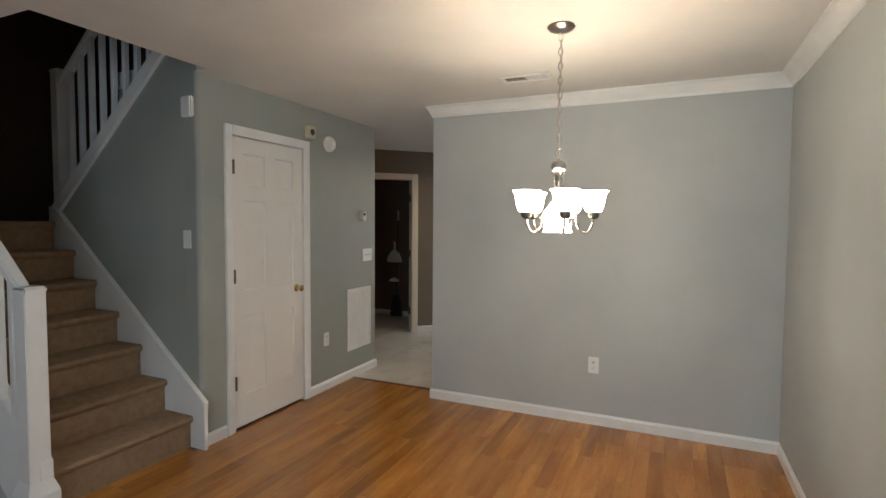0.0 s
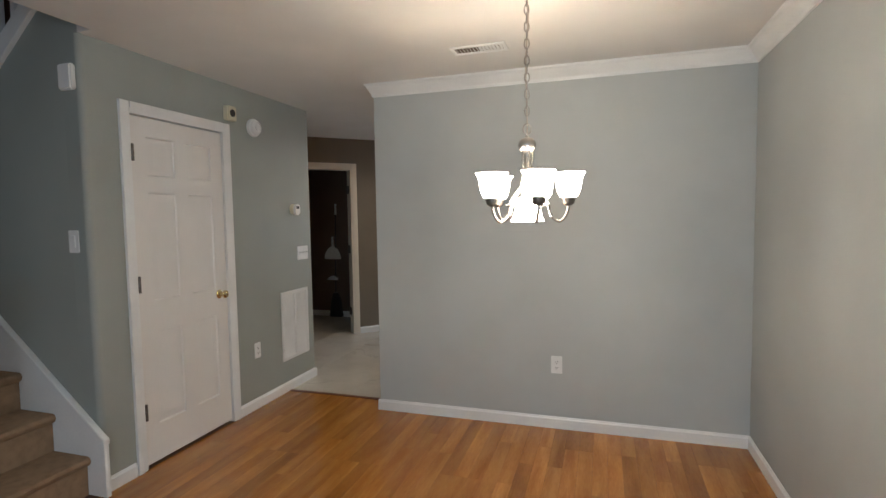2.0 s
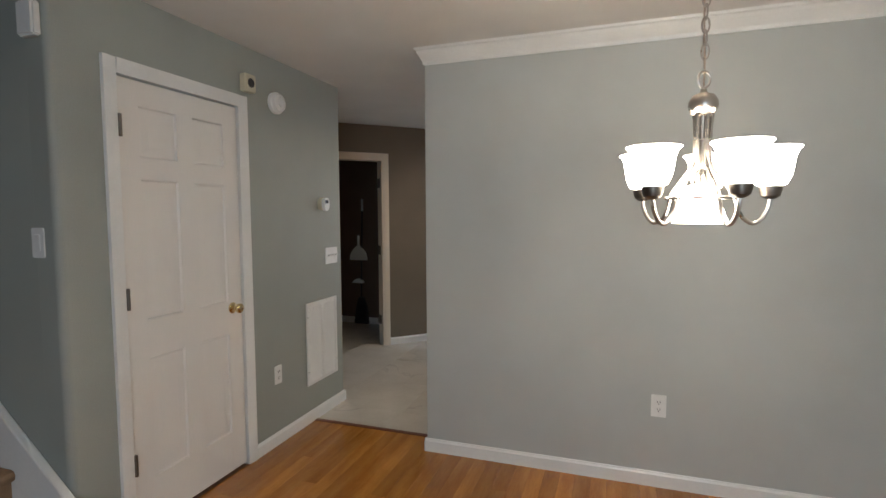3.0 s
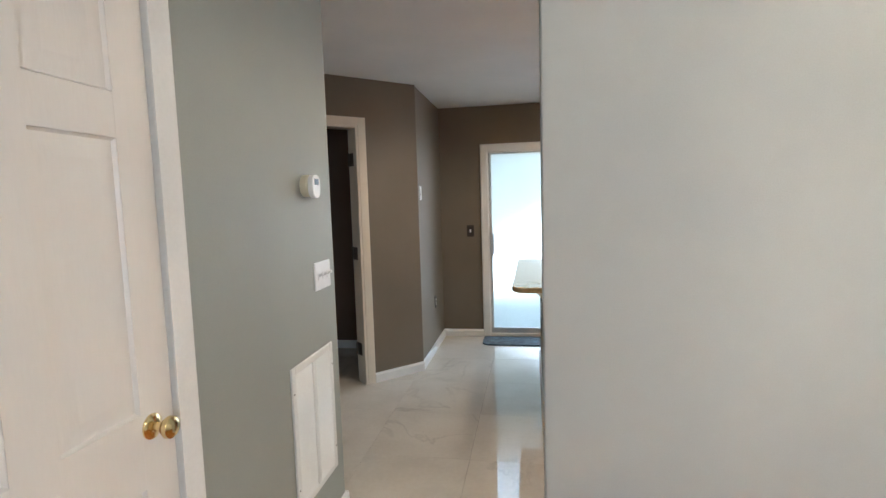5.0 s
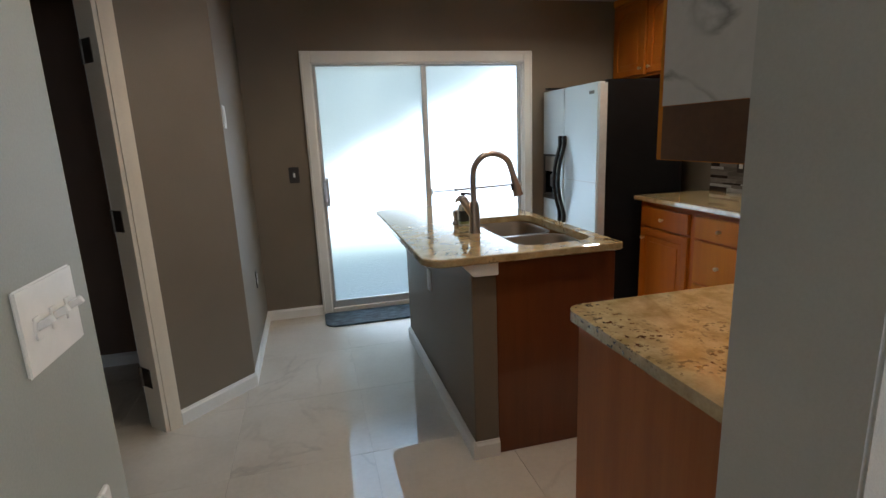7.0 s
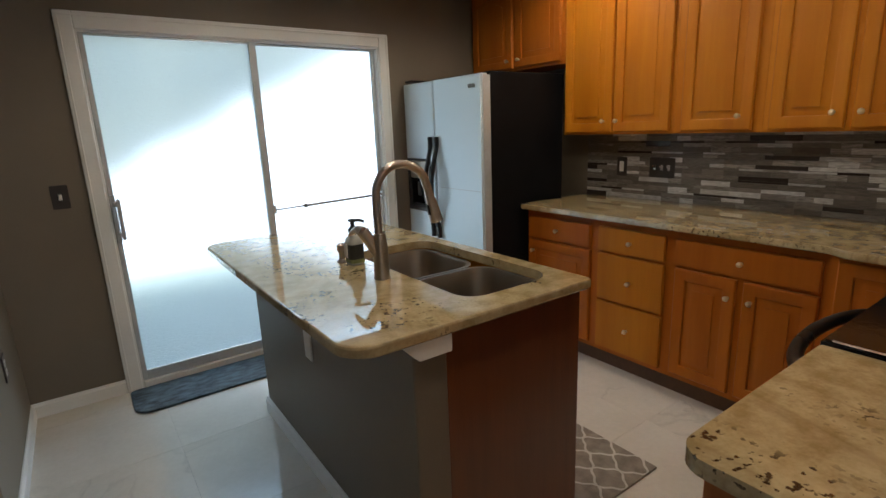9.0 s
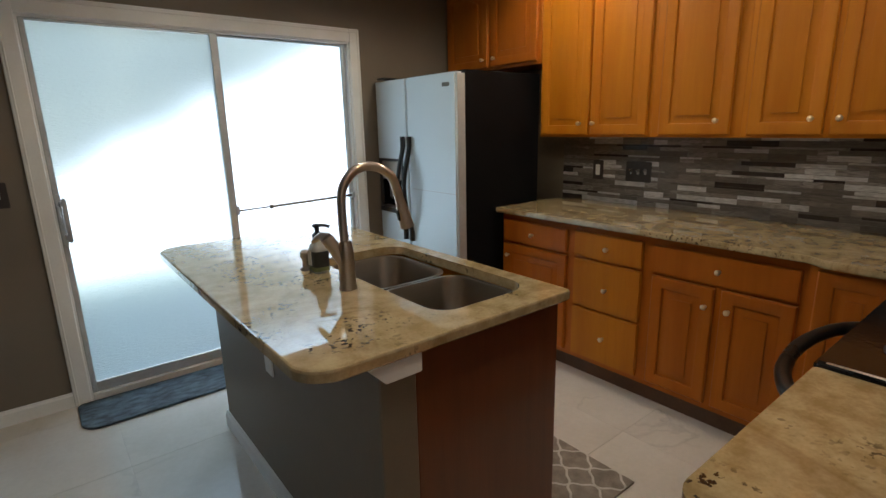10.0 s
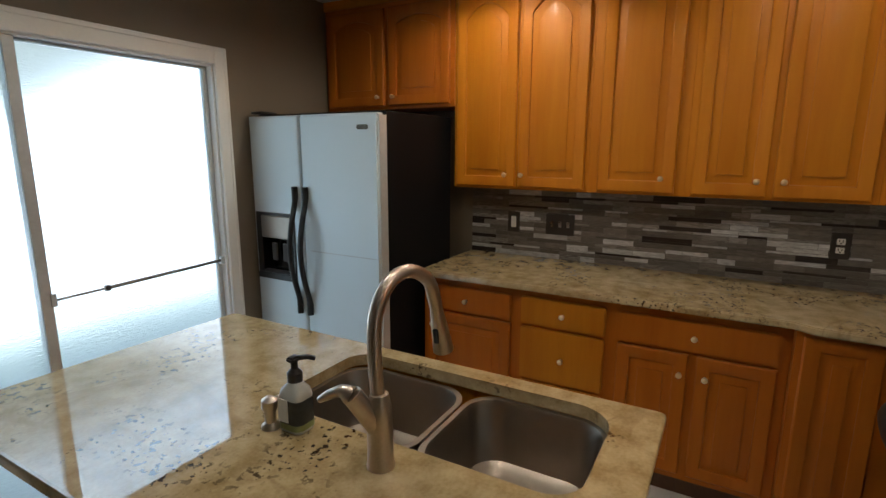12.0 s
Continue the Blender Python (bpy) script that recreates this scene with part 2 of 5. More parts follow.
def backdrop_glow():
    """Sunlit yard: pale foliage above, a bright sunny stretch with a slanting upper edge, lawn and shade below, all
    painted into the glow.
    """
    m = bpy.data.materials.new("yard_glow")
    m.use_nodes = True
    n, l = m.node_tree.nodes, m.node_tree.links
    n.remove(n["Principled BSDF"])

    def math_node(op, a, b, c=0.0):
        x = n.new("ShaderNodeMath")
        x.operation = op
        for k, v in enumerate((a, b, c)):
            if isinstance(v, (int, float)):
                x.inputs[k].default_value = v
            else:
                l.new(v, x.inputs[k])
        return x.outputs[0]

    def step(v, lo, hi):
        x = n.new("ShaderNodeMapRange")
        x.interpolation_type = "SMOOTHSTEP"
        x.inputs["From Min"].default_value, x.inputs["From Max"].default_value = lo, hi
        l.new(v, x.inputs["Value"])
        return x.outputs[0]

    def blend(f, a, b):
        x = n.new("ShaderNodeMix")
        x.data_type = "RGBA"
        l.new(f, x.inputs["Factor"])
        for k, v in (("A", a), ("B", b)):
            if isinstance(v, tuple):
                x.inputs[k].default_value = (*v, 1)
            else:
                l.new(v, x.inputs[k])
        return x.outputs["Result"]

    tc, sep = n.new("ShaderNodeTexCoord"), n.new("ShaderNodeSeparateXYZ")
    l.new(tc.outputs["Object"], sep.inputs[0])
    nz = n.new("ShaderNodeTexNoise")
    nz.inputs["Scale"].default_value, nz.inputs["Detail"].default_value = 1.3, 5
    l.new(tc.outputs["Object"], nz.inputs["Vector"])
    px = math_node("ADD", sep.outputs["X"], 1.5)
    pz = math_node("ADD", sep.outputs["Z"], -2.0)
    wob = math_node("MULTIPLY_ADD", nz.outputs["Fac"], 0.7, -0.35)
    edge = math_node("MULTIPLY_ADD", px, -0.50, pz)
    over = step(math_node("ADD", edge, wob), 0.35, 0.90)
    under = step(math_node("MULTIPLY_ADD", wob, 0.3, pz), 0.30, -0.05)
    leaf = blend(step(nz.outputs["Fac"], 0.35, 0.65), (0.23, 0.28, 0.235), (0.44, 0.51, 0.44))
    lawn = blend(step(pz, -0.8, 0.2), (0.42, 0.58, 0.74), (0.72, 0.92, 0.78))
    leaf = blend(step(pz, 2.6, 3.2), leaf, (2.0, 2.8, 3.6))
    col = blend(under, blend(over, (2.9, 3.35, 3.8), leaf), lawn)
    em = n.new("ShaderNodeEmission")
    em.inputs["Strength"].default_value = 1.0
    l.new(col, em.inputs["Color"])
    l.new(em.outputs[0], n["Material Output"].inputs["Surface"])
    return m


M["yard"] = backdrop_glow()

# ---------------------------------------------------------------- mesh helpers
def bm_box(x0, x1, y0, y1, z0, z1, bevel=0.0, seg=1):
    bm = bmesh.new()
    bmesh.ops.create_cube(bm, size=1)
    bmesh.ops.scale(bm, vec=(x1 - x0, y1 - y0, z1 - z0), verts=bm.verts)
    bmesh.ops.translate(bm, vec=((x0 + x1) / 2, (y0 + y1) / 2, (z0 + z1) / 2), verts=bm.verts)
    if bevel:
        bmesh.ops.bevel(bm, geom=bm.edges[:], offset=bevel, segments=seg, affect="EDGES", clamp_overlap=True)
    return bm


def join(*bms):
    out = bmesh.new()
    for b in bms:
        tmp = bpy.data.meshes.new("tmp")
        b.to_mesh(tmp)
        out.from_mesh(tmp)
        b.free()
        bpy.data.meshes.remove(tmp)
    return out


def bm_prism(pts, plane, a, b, bevel=0.0):
    """A polygon in the plane 'xy', 'xz' or 'yz' drawn out from a to b along the third axis."""
    bm = bmesh.new()
    put = {"xy": lambda u, v, w: (u, v, w), "xz": lambda u, v, w: (u, w, v), "yz": lambda u, v, w: (w, u, v)}[plane]
    lo = [bm.verts.new(put(u, v, a)) for u, v in pts]
    hi = [bm.verts.new(put(u, v, b)) for u, v in pts]
    bm.faces.new(lo)
    bm.faces.new(hi[::-1])
    k = len(pts)
    for i in range(k):
        bm.faces.new((lo[i], hi[i], hi[(i + 1) % k], lo[(i + 1) % k]))
    bmesh.ops.recalc_face_normals(bm, faces=bm.faces[:])
    if bevel:
        bmesh.ops.bevel(bm, geom=bm.edges[:], offset=bevel, segments=2, affect="EDGES", clamp_overlap=True)
    return bm


def bm_lathe(profile, cx=0, cy=0, seg=24):
    """Turned shape: profile of (radius, height) round the upright axis at cx, cy."""
    bm = bmesh.new()
    rings = []
    for r, z in profile:
        if r < 1e-5:
            rings.append([bm.verts.new((cx, cy, z))])
        else:
            rings.append([bm.verts.new((cx + r * math.cos(2 * math.pi * i / seg), cy + r * math.sin(2 * math.pi * i / seg), z)) for i in range(seg)])
    for p, q in zip(rings, rings[1:]):
        for i in range(seg):
            j = (i + 1) % seg
            f = [p[i % len(p)], p[j % len(p)], q[j % len(q)], q[i % len(q)]]
            f = list(dict.fromkeys(f))
            if len(f) > 2:
                bm.faces.new(f)
    bmesh.ops.recalc_face_normals(bm, faces=bm.faces[:])
    return bm


def bm_tube(pts, radius, seg=10, closed=False):
    """A round bar along points; radius is one number or one for each point."""
    bm = bmesh.new()
    pts = [Vector(p) for p in pts]
    k = len(pts)
    rad = radius if isinstance(radius, (list, tuple)) else [radius] * k
    rings, up = [], None
    for i, p in enumerate(pts):
        d = (pts[(i + 1) % k] - pts[i - 1]) if closed else (pts[min(i + 1, k - 1)] - pts[max(i - 1, 0)])
        d.normalize()
        if up is None:
            up = Vector((0, 0, 1)) if abs(d.z) < 0.9 else Vector((1, 0, 0))
        side = d.cross(up).normalized()
        up = side.cross(d).normalized()
        rings.append([bm.verts.new(p + rad[i] * (math.cos(2 * math.pi * j / seg) * side + math.sin(2 * math.pi * j / seg) * up)) for j in range(seg)])
    for i in range(k if closed else k - 1):
        p, q = rings[i], rings[(i + 1) % k]
        for j in range(seg):
            bm.faces.new((p[j], p[(j + 1) % seg], q[(j + 1) % seg], q[j]))
    if not closed:
        bm.faces.new(rings[0])
        bm.faces.new(rings[-1][::-1])
    bmesh.ops.recalc_face_normals(bm, faces=bm.faces[:])
    return bm


def curve_pts(ctrl, n=8):
    """Catmull-Rom points through the given ones."""
    c = [Vector(p) for p in ctrl]
    c = [2 * c[0] - c[1], *c, 2 * c[-1] - c[-2]]
    out = []
    for i in range(1, len(c) - 2):
        for s in range(n):
            t = s / n
            a, b, d, e = c[i - 1], c[i], c[i + 1], c[i + 2]
            out.append(0.5 * ((2 * b) + (d - a) * t + (2 * a - 5 * b + 4 * d - e) * t * t + (3 * b - a - 3 * d + e) * t ** 3))
    out.append(c[-2])
    return out


def rounded(x0, x1, y0, y1, radii, seg=7):
    """Outline of a rectangle with a radius for each corner: (x0,y0), (x1,y0), (x1,y1), (x0,y1)."""
    pts = []
    for (cx, cy, a0), r in zip(((x0, y0, 180), (x1, y0, 270), (x1, y1, 0), (x0, y1, 90)), radii):
        ox, oy = cx + (r if cx == x0 else -r), cy + (r if cy == y0 else -r)
        for i in range(seg + 1):
            a = radians(a0 + 90 * i / seg)
            pts.append((ox + r * math.cos(a), oy + r * math.sin(a)))
    return pts


def bm_loops(loops, cap=True, first=True):
    """Skin over loops of equally many points."""
    bm = bmesh.new()
    rows = [[bm.verts.new(p) for p in lp] for lp in loops]
    for p, q in zip(rows, rows[1:]):
        for i in range(len(p)):
            j = (i + 1) % len(p)
            bm.faces.new((p[i], p[j], q[j], q[i]))
    if cap:
        if first:
            bm.faces.new(rows[0][::-1])
        bm.faces.new(rows[-1])
    bmesh.ops.recalc_face_normals(bm, faces=bm.faces[:])
    return bm


ORIGIN = {}


def finish(name, bm, mat, at, smooth):
    mesh = bpy.data.meshes.new(name)
    bmesh.ops.translate(bm, vec=[-c for c in at], verts=bm.verts)
    bm.to_mesh(mesh)
    bm.free()
    mesh.materials.append(mat)
    for p in mesh.polygons:
        p.use_smooth = smooth and p.area < 0.0022
    ob = new(name, mesh)
    if smooth:
        mesh.set_sharp_from_angle(angle=radians(38))
    return ob


def base_of(bm):
    xs, ys, zs = zip(*(v.co for v in bm.verts))
    return ((min(xs) + max(xs)) / 2, (min(ys) + max(ys)) / 2, min(zs))


def thing(name, at, label, category, group="", kind=""):
    ob = new(name)
    ob.empty_display_size = 0.05
    ob.location = at
    ORIGIN[ob.name] = Vector(at)
    return tagged(ob, label, category, group, kind)


def part(name, bm, mat, parent, label="", smooth=True):
    """A bmesh in world coordinates as one mesh object under a thing or a part."""
    ob = finish(name, bm, mat, ORIGIN[parent.name], smooth)
    ob.parent = parent
    ORIGIN[ob.name] = ORIGIN[parent.name]
    return tagged(ob, label)


def solid(name, bm, mat, label, category, group="", kind="", smooth=True):
    """A thing of one mesh."""
    at = base_of(bm)
    ob = finish(name, bm, mat, at, smooth)
    ob.location = at
    ORIGIN[ob.name] = Vector(at)
    return tagged(ob, label, category, group, kind)


def setting(name, bm, mat, label, category, smooth=False):
    return solid(name, bm, mat, label, category, kind="structure", smooth=smooth)


def turned(bm, m):
    bm.transform(m)
    return bm

# ---------------------------------------------------------------- structure
CEIL = 2.415
JOIN = 0.19          # line where the oak floor meets the tile

# dining and front room
setting("wall_dining_back", bm_box(0.934, 3.41, 0, 0.20, 0, CEIL, 0.004, 3), M["wall_sage"], "painted grey-blue drywall partition between dining room and kitchen", "wall")
setting("wall_dining_side", bm_box(3.41, 3.53, -5.4, 0.2, 0, CEIL), M["wall_sage"], "painted grey-blue drywall side wall", "wall")
setting("wall_front", join(bm_box(-3.2, 3.53, -5.52, -5.4, 0, 0.75), bm_box(-3.2, 3.53, -5.52, -5.4, 2.15, CEIL),
                           bm_box(-3.2, 1.55, -5.52, -5.4, 0.75, 2.15),
                           bm_box(3.25, 3.53, -5.52, -5.4, 0.75, 2.15)), M["wall_sage"], "painted front wall with a window opening", "wall")
setting("wall_front_side", bm_box(-3.32, -3.2, -5.52, -2.46, 0, CEIL), M["wall_sage"], "painted grey-blue drywall side wall", "wall")
# closet wall with its door opening
DY0, DY1, DTOP = -1.236, -0.494, 2.068
def closet_wall():
    s = 0.0002
    left = bm_prism(rounded(-0.12, 0, -1.5, DY0, (s, 0.030, s, s), 9), "xy", 0, CEIL)
    right = bm_prism(rounded(-0.12, 0, DY1, 0.60, (s, s, 0.012, s), 9), "xy", 0, CEIL)
    return join(left, right, bm_box(-0.12, 0, DY0, DY1, DTOP, CEIL))


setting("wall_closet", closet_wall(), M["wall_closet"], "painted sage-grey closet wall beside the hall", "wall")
setting("wall_closet_back", bm_box(-0.95, -0.9, -1.4, 0.5, 0, CEIL), M["wall_sage"], "closet back wall", "wall")
setting("wall_hall_return", bm_box(-1.35, -0.12, 0.48, 0.60, 0, CEIL), M["wall_taupe"], "painted taupe return wall", "wall")
setting("wall_hall_end", bm_box(-1.47, -1.35, 0.48, 1.36, 0, CEIL), M["wall_taupe"], "painted taupe end wall of the side passage", "wall")
# stair wall under the upper flight, and the dark stairwell above
STEP_RUN, STEP_RISE = 0.238, 0.2085
UP = STEP_RISE / STEP_RUN


def upper_line(x, lift=0.0):
    return 1.56 + (x + 1.505) * 0.866 + lift


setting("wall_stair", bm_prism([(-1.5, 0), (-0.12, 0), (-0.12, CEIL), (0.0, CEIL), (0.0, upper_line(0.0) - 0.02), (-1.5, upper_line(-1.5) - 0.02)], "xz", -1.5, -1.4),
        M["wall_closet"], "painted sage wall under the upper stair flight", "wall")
# stairwell walls coloured dark brown in place of their missing light
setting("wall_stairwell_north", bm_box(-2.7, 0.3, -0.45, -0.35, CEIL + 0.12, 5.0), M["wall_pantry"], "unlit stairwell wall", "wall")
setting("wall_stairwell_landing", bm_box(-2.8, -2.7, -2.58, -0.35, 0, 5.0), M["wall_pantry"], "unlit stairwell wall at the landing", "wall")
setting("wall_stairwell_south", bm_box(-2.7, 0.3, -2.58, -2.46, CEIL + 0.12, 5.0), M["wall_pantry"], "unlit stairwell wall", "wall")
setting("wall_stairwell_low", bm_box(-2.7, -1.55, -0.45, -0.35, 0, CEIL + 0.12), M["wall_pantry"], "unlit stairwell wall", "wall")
# out of view; added to shade the upper stairs from the front window
setting("wall_stairwell_low_south", bm_box(-3.2, -0.30, -2.58, -2.462, 0, CEIL), M["wall_sage"], "unseen wall beside the upper stairs, added to block the window light", "wall")
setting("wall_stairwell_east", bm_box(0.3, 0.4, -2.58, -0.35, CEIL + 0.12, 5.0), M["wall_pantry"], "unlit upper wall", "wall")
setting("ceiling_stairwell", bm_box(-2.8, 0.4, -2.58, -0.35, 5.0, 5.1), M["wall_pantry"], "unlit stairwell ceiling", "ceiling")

# ceiling with the stairwell opening
setting("ceiling", join(bm_box(0.095, 3.53, -5.52, 0.1, CEIL, CEIL + 0.12), bm_box(-3.32, 0.095, -5.52, -2.46, CEIL, CEIL + 0.12),
                        bm_box(0.0, 0.095, -1.5, 0.1, CEIL, CEIL + 0.12), bm_box(-0.95, 0.0, -1.4, 0.1, CEIL, CEIL + 0.12),
                        bm_box(-2.6, 3.5, 0.1, 3.95, CEIL, CEIL + 0.12)),
        M["ceiling"], "matt white painted ceiling", "ceiling")

# kitchen walls
setting("wall_kitchen_side", bm_box(3.25, 3.41, 0.2, 3.72, 0, CEIL), M["wall_taupe"], "painted taupe kitchen wall behind the cabinets", "wall")
SD0, SD1, SDT = 0.46, 2.155, 1.945
setting("wall_kitchen_far", join(bm_box(-2.6, SD0, 3.72, 3.80, 0, CEIL), bm_box(SD1, 3.41, 3.72, 3.80, 0, CEIL), bm_box(SD0, SD1, 3.72, 3.80, SDT, CEIL)),
        M["wall_taupe"], "painted taupe wall round the sliding patio door", "wall")
setting("wall_kitchen_left", bm_box(-0.16, -0.04, 2.60, 3.72, 0, CEIL, 0.004), M["wall_taupe"], "painted taupe wall beside the patio door", "wall")
# wall at forty-five degrees with the pantry doorway; s runs along it from the corner
DIAG = Matrix.Translation((-0.034, 2.59, 0)) @ Matrix.Rotation(radians(225), 4, "Z")
PS0, PS1, PTOP = 0.535, 1.295, 2.055
setting("wall_diagonal", turned(join(bm_box(0, PS0, -0.12, 0, 0, CEIL), bm_box(PS1, 1.86, -0.12, 0, 0, CEIL), bm_box(PS0, PS1, -0.12, 0, PTOP, CEIL)), DIAG),
        M["wall_taupe"], "painted taupe angled wall with the pantry doorway", "wall")
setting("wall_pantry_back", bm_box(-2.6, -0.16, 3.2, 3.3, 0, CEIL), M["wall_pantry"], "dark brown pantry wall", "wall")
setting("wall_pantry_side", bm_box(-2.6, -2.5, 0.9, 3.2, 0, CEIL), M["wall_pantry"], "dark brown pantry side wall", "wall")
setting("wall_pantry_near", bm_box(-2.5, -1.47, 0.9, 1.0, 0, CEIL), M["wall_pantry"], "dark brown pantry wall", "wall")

# bases of the floors; the planks and tiles are laid at the end of the file
floor_oak = setting("floor_dining", bm_box(-3.3, 3.41, -5.45, JOIN, -0.12, -0.004), M["kick"], "oak strip floor of the dining room", "floor")
floor_tile = setting("floor_kitchen", bm_box(-2.6, 3.4, JOIN, 3.92, -0.12, -0.006), M["grout"], "polished marble-look tile floor of the kitchen", "floor")


def board(pts, h=0.080, d=0.014):
    """Skirting along a polyline on the floor; the wall is on the left of the way walked."""
    out = []
    for (x0, y0), (x1, y1) in zip(pts, pts[1:]):
        a = math.atan2(y1 - y0, x1 - x0)
        n = math.hypot(x1 - x0, y1 - y0)
        b = bm_prism([(0, 0), (-d, 0), (-d, h * 0.80), (-d * 0.55, h * 0.90), (-d * 0.35, h), (0, h)], "yz", -0.0, n)
        out.append(turned(b, Matrix.Translation((x0, y0, 0)) @ Matrix.Rotation(a, 4, "Z")))
    return join(*out)


T = M["trim"]
setting("baseboard_dining", board([(0.921, 0.0), (3.41, 0.0), (3.41, -5.4)]), T, "white painted wooden baseboard", "baseboard")
setting("baseboard_opening", board([(0.934, 0.2), (0.934, -0.014)]), T, "white painted wooden baseboard at the opening", "baseboard")
setting("baseboard_closet_long", board([(0, -0.428), (0, 0.60)]), T, "white painted wooden baseboard below the return grille", "baseboard")
setting("baseboard_closet_short", board([(0, -1.515), (0, -1.306)]), T, "short white baseboard beside the closet door", "baseboard")
setting("baseboard_closet_end", board([(0.013, 0.6), (-1.35, 0.6), (-1.35, 1.3)]), T, "white painted wooden baseboard", "baseboard")
setting("baseboard_diagonal", turned(join(board([(0.47, 0), (0, 0)]), board([(1.8, 0), (1.36, 0)])), DIAG), T, "white baseboard along the angled wall", "baseboard")
setting("baseboard_kitchen", board([(-0.04, 2.59), (-0.04, 3.72), (0.39, 3.72)]), T, "white painted baseboard beside the patio door", "baseboard")
setting("baseboard_pantry", board([(-2.5, 3.2), (-0.2, 3.2)]), T, "white baseboard inside the pantry", "baseboard")


def crown(pts):
    """Crown moulding below the ceiling; the wall is on the left of the way walked."""
    out = []
    prof = [(0, 0), (0, -0.085), (-0.012, -0.085), (-0.016, -0.068), (-0.032, -0.052), (-0.052, -0.030), (-0.060, -0.016), (-0.074, -0.012), (-0.078, 0)]
    for i, ((x0, y0), (x1, y1)) in enumerate(zip(pts, pts[1:])):
        a = math.atan2(y1 - y0, x1 - x0)
        n = math.hypot(x1 - x0, y1 - y0)
        b = bm_prism(prof, "yz", 0.0, n)
        if i == 0:
            for v in b.verts:
                if v.co.x < 0.01:
                    v.co.x += v.co.y * 0.5
        out.append(turned(b, Matrix.Translation((x0, y0, CEIL - 0.001)) @ Matrix.Rotation(a, 4, "Z")))
    return join(*out)


setting("trim_crown", crown([(0.934, 0), (3.41, 0), (3.41, -5.4)]), T, "white painted crown moulding", "crown moulding")


def casing(u0, u1, top, w, d, bottom=0.0):
    """A door casing in the plane x = 0 facing +x: inner edges at u0, u1 and top."""
    def leg(y0, y1, out):
        a, b = (y1, y0) if out < 0 else (y0, y1)
        s = 1 if b > a else -1
        ww = abs(b - a)
        return bm_prism([(a, 0), (a, d * 0.55), (a + s * ww * 0.35, d * 0.8), (a + s * ww * 0.7, d), (b, d), (b, 0)], "xy", bottom, top + w)
    l = leg(u0 - w, u0, -1)
    r = leg(u1, u1 + w, 1)
    t = bm_prism([(top, 0), (top, d * 0.55), (top + w * 0.35, d * 0.8), (top + w * 0.7, d), (top + w, d), (top + w, 0)], "xy", u0, u1)
    swap = Matrix(((0, 1, 0, 0), (1, 0, 0, 0), (0, 0, 1, 0), (0, 0, 0, 1)))
    tm = Matrix(((0, 1, 0, 0), (0, 0, 1, 0), (1, 0, 0, 0), (0, 0, 0, 1)))
    out = join(turned(l, swap), turned(r, swap), turned(t, tm))
    bmesh.ops.recalc_face_normals(out, faces=out.faces[:])
    return out


def panel_loops(y0, y1, z0, z1, x, deep, arch=0.0, seg=8, rim=0.0):
    """Raised panel facing +x inside y0..y1, z0..z1, its frame at the depth x."""
    def loop(i, dx):
        a, b, c, e = y0 + i, y1 - i, z0 + i, z1 - i
        top = []
        for k in range(seg + 1):
            t = k / seg
            lift = 0 if not arch else -arch * (1 - math.sin(math.pi * t) ** 0.75)
            top.append((x + dx, b + (a - b) * t, e + lift))
        return [(x + dx, a, c), (x + dx, b, c), *top]
    return bm_loops([loop(-rim, -deep - 0.002), loop(0, 0.0), loop(0.006, -deep), loop(0.014, -deep), loop(0.046, -0.001), loop(0.050, -0.001)])


